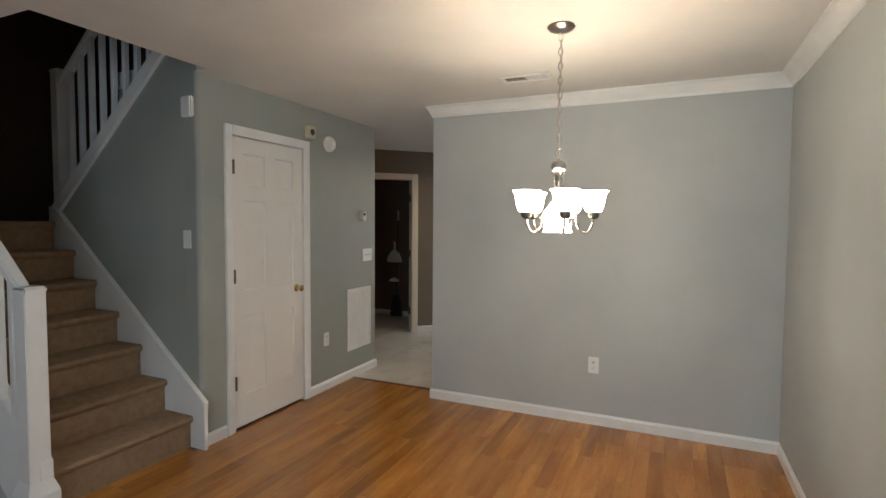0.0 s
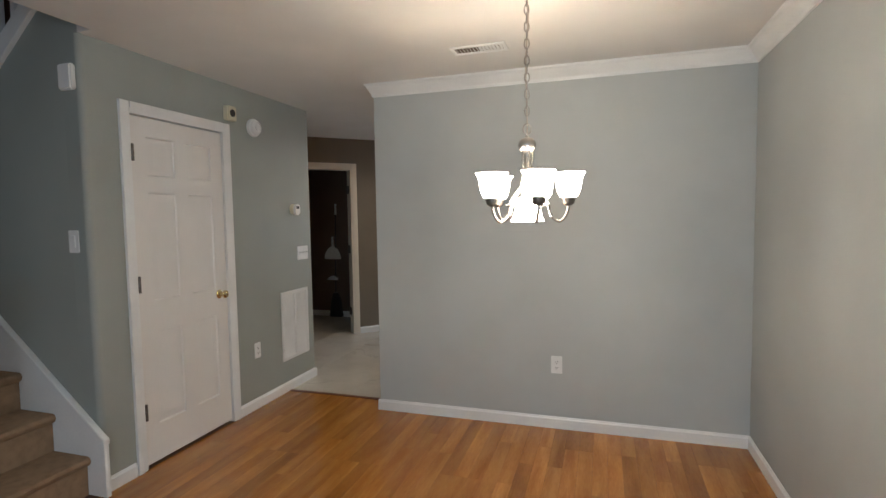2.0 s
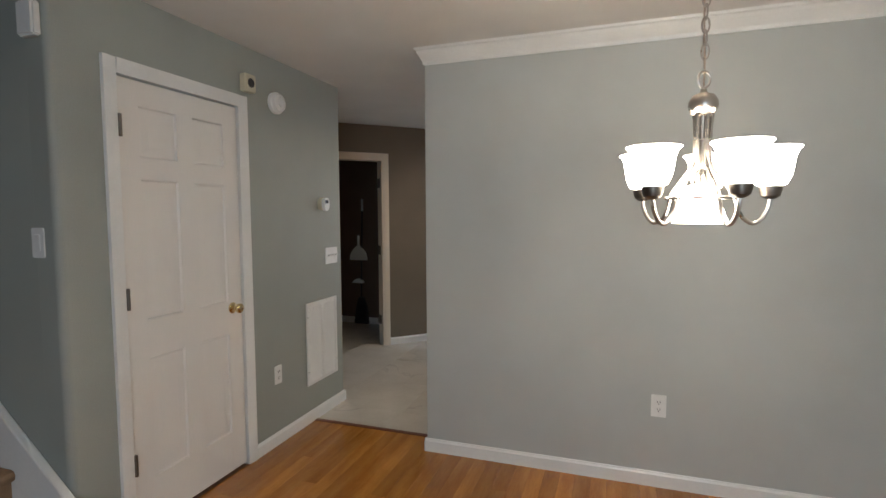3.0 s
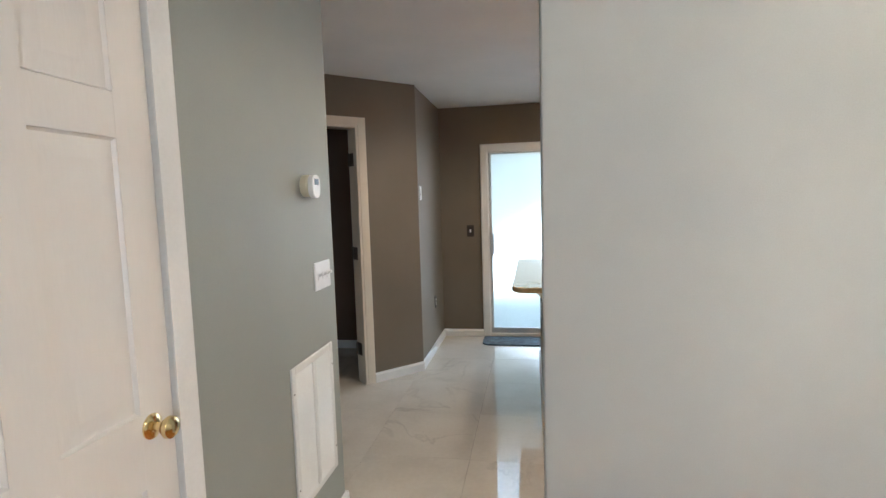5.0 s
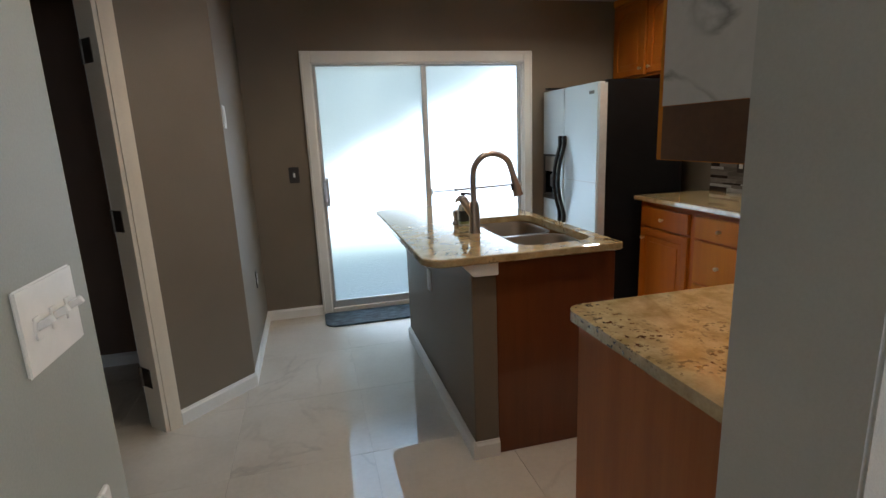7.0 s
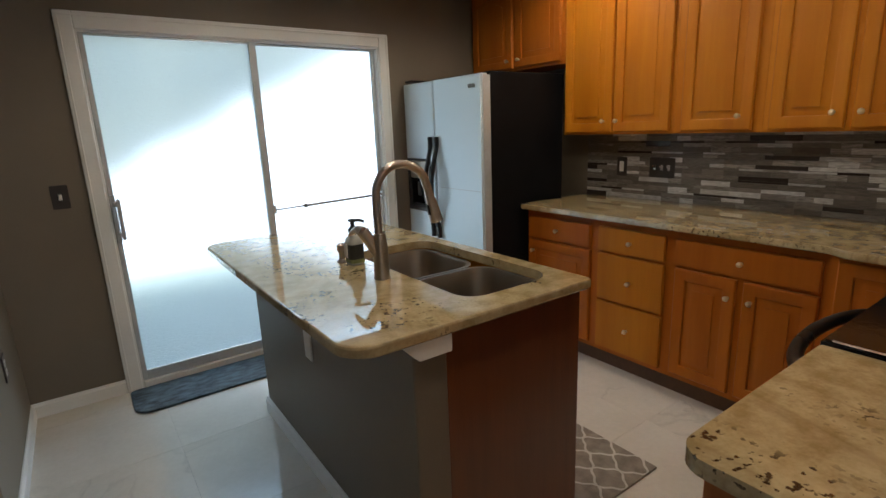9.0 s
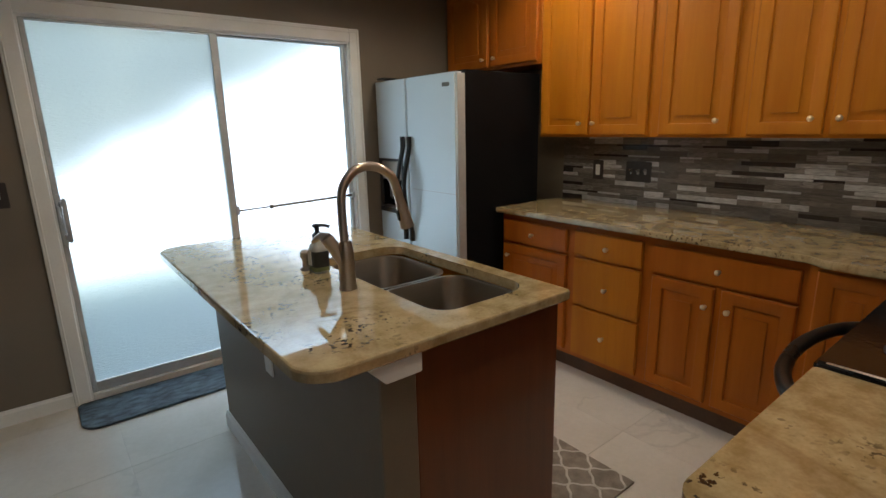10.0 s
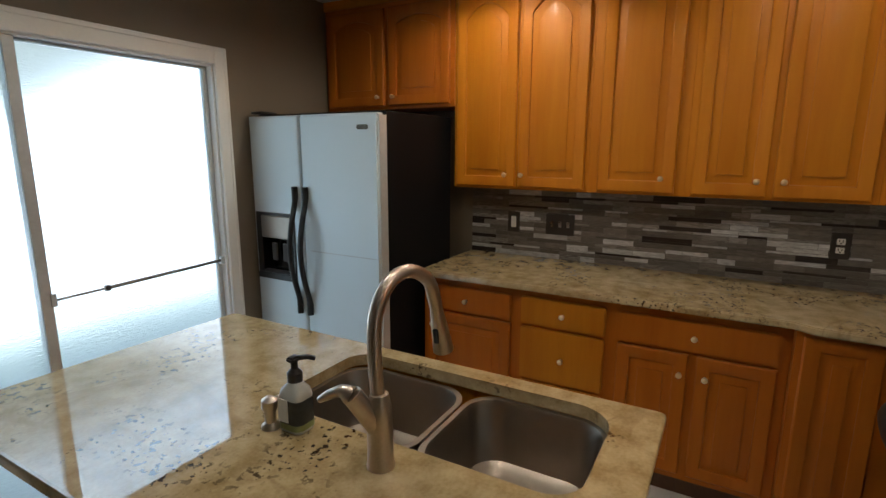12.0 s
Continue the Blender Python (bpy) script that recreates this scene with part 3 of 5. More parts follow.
# closet door in its frame
def closet_door():
    d = thing("door_1", (0, (DY0 + DY1) / 2, 0), "white six-panel closet door, closed, with a brass knob", "door", kind="structure")
    part("casing", casing(DY0 + 0.004, DY1 - 0.004, DTOP - 0.004, 0.064, 0.018), T, d)
    part("jamb", join(bm_box(-0.12, 0.002, DY0, DY0 + 0.004, 0, DTOP), bm_box(-0.12, 0.002, DY1 - 0.004, DY1, 0, DTOP), bm_box(-0.12, 0.002, DY0 + 0.004, DY1 - 0.004, DTOP - 0.004, DTOP)), T, d, "", False)
    y0, y1, z0, z1, xf = DY0 + 0.010, DY1 - 0.010, 0.018, DTOP - 0.012, -0.006
    st, mid = 0.105, (y0 + y1) / 2
    rails = [(z0, z0 + 0.22), (0.80, 0.98), (1.62, 1.72), (z1 - 0.11, z1)]
    body = [bm_box(xf - 0.035, xf - 0.009, y0, y1, z0, z1)]
    body += [bm_box(xf - 0.010, xf, a, b, z0, z1) for a, b in ((y0, y0 + st), (mid - 0.05, mid + 0.05), (y1 - st, y1))]
    for a, b in rails:
        body += [bm_box(xf - 0.010, xf - 0.0003, y0 + st, mid - 0.05, a, b), bm_box(xf - 0.010, xf - 0.0003, mid + 0.05, y1 - st, a, b)]
    leaf = part("leaf", join(*body), M["door_white"], d, "", False)
    for (a, b), (c, e) in zip(rails, rails[1:]):
        for u0, u1 in ((y0 + st, mid - 0.05), (mid + 0.05, y1 - st)):
            part("panel", panel_loops(u0 + 0.001, u1 - 0.001, b + 0.001, c - 0.001, xf - 0.0012, 0.0085), M["door_white"], leaf)
    ky, kz = -0.578, 0.941
    knob = bm_lathe([(0, 0), (0.031, 0), (0.031, 0.004), (0.026, 0.008), (0.011, 0.012), (0.010, 0.030), (0.020, 0.036), (0.027, 0.046), (0.026, 0.056), (0.016, 0.064), (0, 0.066)])
    part("knob", turned(knob, Matrix.Translation((xf, ky, kz)) @ Matrix.Rotation(radians(90), 4, "Y")), M["brass"], leaf, "polished brass knob")
    for hz in (1.846, 1.092, 0.341):
        part("hinge", join(bm_box(-0.006, 0.006, DY0 + 0.006, DY0 + 0.024, hz - 0.045, hz + 0.045, 0.002), turned(bm_lathe([(0, -0.048), (0.008, -0.048), (0.008, 0.048), (0, 0.048)], seg=10), Matrix.Translation((0.012, DY0 + 0.010, hz)))), M["dark_nickel"], leaf, "dark metal hinge")


closet_door()


# pantry doorway, its door swung inwards
def pantry_door():
    toface = DIAG @ Matrix(((0, -1, 0, 0), (1, 0, 0, 0), (0, 0, 1, 0), (0, 0, 0, 1))).inverted()
    d = thing("door_2", tuple(DIAG @ Vector((0.9, 0, 0))), "white cased pantry doorway with its door swung open inwards", "door", kind="structure")
    c = casing(PS0, PS1, PTOP, 0.06, 0.018)
    # the casing faces +x with its run along y; turn it onto the angled wall
    face = DIAG @ Matrix(((0, 1, 0, 0), (1, 0, 0, 0), (0, 0, 1, 0), (0, 0, 0, 1)))
    c = turned(c, face)
    bmesh.ops.recalc_face_normals(c, faces=c.faces[:])
    part("casing", c, M["cream_trim"], d)
    part("jamb", turned(join(bm_box(PS0, PS0 + 0.018, -0.13, 0.002, 0, PTOP), bm_box(PS1 - 0.018, PS1, -0.13, 0.002, 0, PTOP), bm_box(PS0 + 0.018, PS1 - 0.018, -0.13, 0.002, PTOP - 0.018, PTOP)), DIAG), M["cream_trim"], d, "", False)
    part("leaf", turned(bm_box(-0.018, 0.018, -0.745, -0.010, 0.015, PTOP - 0.02, 0.002), DIAG @ Matrix.Translation((PS0 + 0.004, -0.125, 0)) @ Matrix.Rotation(radians(-27), 4, "Z")), M["door_white"], d, "", False)
    for hz in (1.80, 1.06, 0.28):
        part("hinge", turned(join(bm_box(PS0 + 0.019, PS0 + 0.023, -0.115, -0.05, hz - 0.05, hz + 0.05), bm_lathe([(0, hz - 0.05), (0.008, hz - 0.05), (0.008, hz + 0.05), (0, hz + 0.05)], PS0 + 0.024, -0.125, 10)), DIAG), M["dark_nickel"], d, "dark metal hinge")


pantry_door()


# sliding patio door
def patio_door():
    d = thing("door_3", (1.307, 3.80, 0), "white-framed sliding glass patio door with frosted panes", "door", kind="structure")
    yf, jx = 3.72, 0.012
    cas = join(bm_box(0.386, SD0 + 0.002, yf - 0.02, yf, 0, 2.026, 0.004), bm_box(SD1 - 0.002, 2.226, yf - 0.02, yf, 0, 2.026, 0.004),
               bm_box(SD0 + 0.002, SD1 - 0.002, yf - 0.02, yf, SDT - 0.002, 2.026, 0.004))
    part("casing", cas, T, d, "", False)
    part("casing_bead", join(bm_box(0.398, 0.406, yf - 0.025, yf - 0.018, 0, 2.010, 0.002), bm_box(2.206, 2.214, yf - 0.025, yf - 0.018, 0, 2.010, 0.002),
                             bm_box(0.406, 2.206, yf - 0.025, yf - 0.018, 2.002, 2.010, 0.002)), T, d, "", False)
    part("jamb", join(bm_box(SD0, SD0 + jx, yf, 3.795, 0, SDT), bm_box(SD1 - jx, SD1, yf, 3.795, 0, SDT), bm_box(SD0 + jx, SD1 - jx, yf, 3.795, SDT - jx, SDT)), T, d, "", False)
    part("sill", bm_box(SD0 + jx, SD1 - jx, yf - 0.012, 3.82, 0, 0.040, 0.004), T, d, "white door track", False)
    x_in, x_out, top = SD0 + jx, SD1 - jx, SDT - jx
    for x0, x1, y, wl_, wr, mat, name in ((x_in, 1.339, 3.727, 0.025, 0.042, M["alu"], "sash"), (1.300, x_out, 3.756, 0.036, 0.026, M["alu"], "sash")):
        sash = part(name, join(bm_box(x0, x0 + wl_, y, y + 0.027, 0.041, top, 0.003), bm_box(x1 - wr, x1, y, y + 0.027, 0.041, top, 0.003),
                               bm_box(x0 + wl_ - 0.002, x1 - wr + 0.002, y + 0.001, y + 0.026, 0.041, 0.098, 0.003), bm_box(x0 + wl_ - 0.002, x1 - wr + 0.002, y + 0.001, y + 0.026, top - 0.013, top, 0.003)),
                    mat, d, "aluminium sash", False)
        pane = part("pane", bm_box(x0 + wl_ - 0.004, x1 - wr + 0.004, y + 0.011, y + 0.016, 0.094, top - 0.010), M["frost"], sash, "frosted glass pane", False)
        pane.visible_shadow = False
    hx, hz = 0.486, 0.99
    part("handle", join(bm_box(hx - 0.013, hx + 0.013, 3.719, 3.728, hz - 0.13, hz + 0.13, 0.003), bm_box(hx + 0.012, hx + 0.032, 3.668, 3.682, hz - 0.112, hz + 0.112, 0.005, 2),
                        bm_box(hx + 0.002, hx + 0.022, 3.676, 3.722, hz + 0.072, hz + 0.094, 0.003), bm_box(hx + 0.002, hx + 0.022, 3.676, 3.722, hz - 0.094, hz - 0.072, 0.003),
                        bm_box(hx - 0.012, hx + 0.002, 3.704, 3.720, hz - 0.02, hz + 0.07, 0.003)), M["alu"], d, "brushed metal pull handle")
    bar = part("security_bar", join(bm_tube([(1.350, 3.738, 0.931), (1.55, 3.738, 0.935)], 0.0055, 8), bm_tube([(1.55, 3.738, 0.935), (2.125, 3.738, 0.950)], 0.0085, 8),
                                    bm_box(1.540, 1.562, 3.728, 3.748, 0.922, 0.948, 0.003)), M["dark_nickel"], d, "metal security bar across the fixed pane")
    part("bar_bracket", join(bm_box(1.330, 1.352, 3.722, 3.730, 0.908, 0.962, 0.002), bm_lathe([(0, 0.918), (0.009, 0.918), (0.009, 0.952), (0, 0.952)], 1.350, 3.745, 10)), M["alu"], bar, "pale metal bracket")
    part("bar_bracket", bm_box(2.118, 2.142, 3.726, 3.750, 0.930, 0.970, 0.003), M["alu"], bar, "pale metal bracket")


patio_door()
# glowing sheet outside the patio door; its painted sunlight also lights the kitchen
yard = setting("backdrop_yard", bm_box(-6, 9, 6.4, 6.45, -2.0, 5.5), M["yard"], "glowing backdrop with a sunlit yard painted in, behind frosted glass", "backdrop")
setting("ground", bm_box(-30, 30, -40, 40, -0.5, -0.13), M["patio"], "pale concrete ground outside", "ground")


# front window behind the start of the walk
for wname, x0, x1 in (("window_1", 1.55, 3.25),):
    w = thing(wname, ((x0 + x1) / 2, -5.46, 0.75), "white-framed front window", "window", kind="structure")
    part("window_frame", join(bm_box(x0, x0 + 0.05, -5.5, -5.42, 0.75, 2.15), bm_box(x1 - 0.05, x1, -5.5, -5.42, 0.75, 2.15), bm_box(x0 + 0.05, x1 - 0.05, -5.5, -5.42, 2.10, 2.15),
                              bm_box(x0 + 0.05, x1 - 0.05, -5.5, -5.42, 0.75, 0.80), bm_box(x0 + 0.05, x1 - 0.05, -5.48, -5.44, 1.43, 1.47)), T, w, "", False)


# ---------------------------------------------------------------- staircase
def staircase():
    s = thing("staircase", (-0.8, -1.98, 0), "carpeted stair flight with white skirting, turning at a landing", "staircase", kind="structure")
    y0, y1 = -2.40, -1.53
    for i in range(7):
        x = -0.045 - STEP_RUN * i
        z = 0.2125 + STEP_RISE * i
        back = x - STEP_RUN - 0.03 if i < 6 else -2.7
        lo = max(0.0, z - STEP_RISE - 0.03)
        pts = [(x - 0.03, lo), (x - 0.028, z - 0.055), (x - 0.006, z - 0.040), (x, z - 0.022), (x - 0.006, z - 0.006), (x - 0.022, z), (back, z), (back, lo)]
        part("step", bm_prism(pts, "xz", y0, y1 if i < 6 else y1 + 0.0), M["carpet"], s, "tan carpeted step")
    part("landing", bm_box(-2.7, -1.52, -1.52, -0.45, 1.26, 1.4635), M["carpet"], s, "tan carpeted landing")
    for i in range(5):
        x = -1.46 + STEP_RUN * i
        z = 1.463 + STEP_RISE * (i + 1)
        part("step", bm_box(x, x + STEP_RUN + 0.03, -1.39, -0.45, z - 0.24, z, 0.015, 2), M["carpet"], s, "tan carpeted step")
    # skirting along the blue wall
    part("skirt_board", bm_prism([(0.055, 0.0), (0.055, 0.295), (-1.48, 1.55), (-1.56, 1.58), (-1.56, 1.30), (-1.40, 1.15), (-0.12, 0.0)], "xz", -1.53, -1.502, 0.003), T, s, "white painted skirt board", False)
    part("skirt_cap", bm_prism([(0.062, 0.285), (0.062, 0.315), (-1.485, 1.58), (-1.485, 1.545)], "xz", -1.537, -1.502, 0.003), T, s, "", False)
    # capping of the wall under the upper flight
    part("upper_stringer", bm_prism([(-1.53, upper_line(-1.53) - 0.075), (-1.53, upper_line(-1.53) + 0.045), (0.2, upper_line(0.2) + 0.045), (0.2, upper_line(0.2) - 0.075)], "xz", -1.525, -1.39, 0.003), T, s, "white painted sloping cap", False)
    # near side: closed stringer
    part("outer_stringer", bm_prism([(0.06, 0.0), (0.06, 0.32), (-1.5, 1.68), (-1.5, 1.2), (-0.13, 0.0)], "xz", -2.46, -2.40, 0.003), T, s, "white painted outer stringer", False)
    part("under_wall", bm_prism([(-0.13, 0.0), (-1.5, 1.2), (-2.69, 1.2), (-2.69, 0.0)], "xz", -2.455, -2.42), M["wall_sage"], s, "painted panel below the stairs", False)


staircase()


def post_and_rail(name, label, x, y, z0, z1, rail, posts, size=0.092, base=True):
    t = thing(name, (x, y, z0), label, "railing", kind="structure")
    h = size / 2
    part("newel_post", bm_box(x - h, x + h, y - h, y + h, z0, z1, 0.004, 2), T, t)
    part("post_cap", bm_box(x - h - 0.006, x + h + 0.006, y - h - 0.006, y + h + 0.006, z1 - 0.028, z1 + 0.006, 0.010, 2), T, t)
    if base:
        prof = [(h + 0.024, z0), (h + 0.024, z0 + 0.17), (h + 0.004, z0 + 0.235), (h - 0.004, z0 + 0.235)]
        part("post_base", bm_loops([[(x - r, y - r, z), (x + r, y - r, z), (x + r, y + r, z), (x - r, y + r, z)] for r, z in prof]), T, t, "", False)
    (xa, za), (xb, zb) = rail
    part("handrail", bm_prism([(xa, za - 0.06), (xa, za), (xb, zb), (xb, zb - 0.06)], "xz", y - 0.032, y + 0.032, 0.010), T, t)
    for px, pz0, pz1 in posts:
        part("baluster", bm_box(px - 0.017, px + 0.017, y - 0.017, y + 0.017, pz0, pz1, 0.003), T, t)


post_and_rail("stair_railing", "white painted stair railing with a square newel post", 0.010, -2.452, 0.0, 1.155, ((0.0, 1.13), (-0.299, 1.13 + 0.299 * UP)),
              [(-0.13 - 0.125 * i, 0.47 + (0.13 + 0.125 * i) * UP - 0.11, 1.12 + (0.10 + 0.125 * i) * UP - 0.02) for i in range(2)])
post_and_rail("upper_stair_railing", "white painted balusters and rail of the upper flight", -1.50, -1.46, 1.50, 2.60, ((-1.5, 2.50), (0.2, 2.50 + 1.7 * 0.866)),
              [(-1.36 + 0.125 * i, upper_line(-1.36 + 0.125 * i) + 0.02, 2.47 + (0.14 + 0.125 * i) * 0.866) for i in range(12)], 0.085, False)


# ---------------------------------------------------------------- dining and hall fittings
def wall_plate(name, label, cat, at, w, h, mat, m, toggles=0, outlet=False, dark=False, rocker=False):
    """A plate in the plane y = 0 facing -y, then turned by m and put at 'at'."""
    go = Matrix.Translation(at) @ m
    t = thing(name, at, label, cat)
    part("plate", turned(bm_box(-w / 2, w / 2, -0.006, 0, -h / 2, h / 2, 0.0028, 2), go), mat, t)
    for i in range(toggles):
        u = (i - (toggles - 1) / 2) * 0.046
        if rocker:
            part("rocker", turned(bm_box(u - 0.016, u + 0.016, -0.010, -0.005, -0.033, 0.033, 0.003), go), M["white_plastic"], t)
        else:
            part("toggle", turned(join(bm_box(u - 0.008, u + 0.008, -0.009, -0.005, -0.016, 0.016, 0.001), turned(bm_box(-0.0055, 0.0055, -0.026, 0, -0.006, 0.006, 0.002), Matrix.Translation((u, -0.004, 0.0)) @ Matrix.Rotation(radians(-25), 4, "X"))), go), M["lamp_nickel"] if dark else M["white_plastic"], t)
    if outlet:
        for v in (-0.020, 0.020):
            r = part("receptacle", turned(bm_box(-0.016, 0.016, -0.0085, -0.005, v - 0.014, v + 0.014, 0.003), go), M["white_plastic"], t)
            part("slots", turned(join(bm_box(-0.008, -0.005, -0.0090, -0.0080, v - 0.002, v + 0.008), bm_box(0.005, 0.008, -0.0090, -0.0080, v - 0.002, v + 0.008), bm_box(-0.003, 0.003, -0.0090, -0.0080, v - 0.010, v - 0.005)), go), M["black_plastic"], r, "", False)
    return t


FRONT = Matrix.Identity(4)                       # plates facing -y
EAST = Matrix.Rotation(radians(90), 4, "Z")      # plates facing +x
WEST = Matrix.Rotation(radians(-90), 4, "Z")     # plates facing -x
wall_plate("outlet", "white electrical outlet low on the grey wall", "outlet", (2.246, 0, 0.44), 0.075, 0.12, M["white_plastic"], FRONT, outlet=True)
wall_plate("outlet", "white electrical outlet beside the return grille", "outlet", (0, -0.206, 0.447), 0.072, 0.118, M["white_plastic"], EAST, outlet=True)
wall_plate("light_switch", "white double light switch on the stair wall", "light switch", (-0.104, -1.5, 1.355), 0.072, 0.118, M["white_plastic"], FRONT, toggles=1, rocker=True)
wall_plate("light_switch", "white triple toggle switch plate on the hall wall", "light switch", (0, 0.452, 1.155), 0.165, 0.12, M["white_plastic"], EAST, toggles=3)
solid("door_chime", bm_box(-0.11, -0.02, -1.535, -1.5, 2.13, 2.26, 0.008, 2), M["white_plastic"], "small white plastic box high on the stair wall", "door chime")


def thermostat():
    t = thing("thermostat", (0, 0.325, 1.535), "white oval thermostat on a round base plate", "thermostat")
    k = Matrix.Translation((0, 0.325, 1.535)) @ Matrix.Rotation(radians(90), 4, "Y")
    part("base_plate", turned(bm_lathe([(0, 0), (0.044, 0), (0.044, 0.024), (0.039, 0.030), (0, 0.030)]), k), M["almond"], t, "almond base plate")
    bod = bm_prism(rounded(0.292, 0.364, 1.485, 1.578, (0.034, 0.034, 0.028, 0.028)), "yz", 0.030, 0.052, 0.006)
    part("body", bod, M["white_plastic"], t)
    part("display", bm_box(0.0500, 0.0530, 0.308, 0.348, 1.538, 1.562, 0.001), M["black_plastic"], t, "dark display window")


thermostat()


def smoke_alarm():
    k = Matrix.Translation((0, -0.165, 2.147)) @ Matrix.Rotation(radians(90), 4, "Y")
    t = thing("smoke_alarm", (0, -0.165, 2.147), "round white smoke alarm high on the hall wall", "smoke alarm")
    part("body", turned(bm_lathe([(0, 0), (0.066, 0), (0.067, 0.020), (0.062, 0.026), (0.058, 0.026), (0.052, 0.044), (0.042, 0.050), (0.038, 0.044), (0.032, 0.046), (0, 0.050)], seg=32), k), M["white_plastic"], t)
    part("cover_ring", turned(bm_lathe([(0.018, 0.046), (0.026, 0.048), (0.026, 0.056), (0.016, 0.058), (0, 0.058)], seg=20), k), M["white_plastic"], t)


smoke_alarm()


def motion_box():
    t = thing("alarm_sounder", (0, -0.43, 2.21), "almond plastic alarm box above the closet door", "alarm")
    part("housing", bm_box(0, 0.045, -0.475, -0.385, 2.155, 2.255, 0.006, 2), M["almond"], t)
    part("grille", turned(bm_lathe([(0, 0), (0.026, 0), (0.026, 0.003), (0.022, 0.004), (0.020, 0.001), (0, 0.001)], seg=18), Matrix.Translation((0.045, -0.43, 2.205)) @ Matrix.Rotation(radians(90), 4, "Y")), M["dark_plastic"], t, "dark sounder grille")


motion_box()


def return_grille():
    y0, y1, z0, z1 = 0.110, 0.505, 0.262, 0.845
    t = thing("return_grille", (0, 0.307, z0), "white metal return-air grille with fine level slats", "air grille")
    part("frame", join(bm_box(0, 0.010, y0, y0 + 0.03, z0, z1, 0.003), bm_box(0, 0.010, y1 - 0.03, y1, z0, z1, 0.003), bm_box(0, 0.0098, y0 + 0.03, y1 - 0.03, z0, z0 + 0.03, 0.003),
                       bm_box(0, 0.0098, y0 + 0.03, y1 - 0.03, z1 - 0.03, z1, 0.003), bm_box(0.001, 0.0095, 0.294, 0.322, z0 + 0.03, z1 - 0.03)), M["trim"], t, "", False)
    # dark sheet stands in for the shade inside the duct
    part("backing", bm_box(0.0003, 0.001, y0 + 0.03, y1 - 0.03, z0 + 0.03, z1 - 0.03), M["wall_pantry"], t, "", False)
    n = 44
    for a, b in ((y0 + 0.03, 0.294), (0.322, y1 - 0.03)):
        for i in range(n):
            z = z0 + 0.03 + (z1 - z0 - 0.06) * (i + 0.5) / n
            part("slat", turned(bm_box(-0.0058, 0.0058, a + 0.001, b - 0.001, -0.0006, 0.0006), Matrix.Translation((0.0052, 0, z)) @ Matrix.Rotation(radians(50), 4, "Y")), M["trim"], t, "", False)
    for yy in (y0 + 0.012, y1 - 0.012):
        for zz in (z0 + 0.10, z1 - 0.10):
            part("screw", turned(bm_lathe([(0, 0), (0.004, 0), (0.003, 0.0015), (0, 0.002)], seg=8), Matrix.Translation((0.010, yy, zz)) @ Matrix.Rotation(radians(90), 4, "Y")), M["dark_nickel"], t, "small screw head")


return_grille()


def ceiling_vent(x0, x1, y0, y1, label):
    z = CEIL
    t = thing("ceiling_vent", ((x0 + x1) / 2, (y0 + y1) / 2, z - 0.012), label, "air vent")
    part("frame", join(bm_box(x0, x1, y0, y0 + 0.022, z - 0.010, z, 0.003), bm_box(x0, x1, y1 - 0.022, y1, z - 0.010, z, 0.003), bm_box(x0, x0 + 0.022, y0 + 0.022, y1 - 0.022, z - 0.0098, z, 0.003), bm_box(x1 - 0.022, x1, y0 + 0.022, y1 - 0.022, z - 0.0098, z, 0.003)), M["trim"], t, "", False)
    # shade above the slats, put in as a dark sheet
    part("backing", bm_box(x0 + 0.022, x1 - 0.022, y0 + 0.022, y1 - 0.022, z - 0.002, z - 0.0005), M["wall_pantry"], t, "", False)
    n = max(6, int((x1 - x0) / 0.022))
    for i in range(n):
        x = x0 + 0.022 + (x1 - x0 - 0.044) * (i + 0.5) / n
        tilt = 40 if x < (x0 + x1) / 2 else -40
        part("slat", turned(bm_box(-0.0075, 0.0075, y0 + 0.020, y1 - 0.020, -0.0006, 0.0006), Matrix.Translation((x, 0, z - 0.006)) @ Matrix.Rotation(radians(tilt), 4, "Y")), M["trim"], t, "", False)


ceiling_vent(1.70, 2.02, -0.625, -0.485, "white ceiling air vent above the dining room")
ceiling_vent(1.14, 1.46, 3.30, 3.44, "white ceiling air vent near the patio door")


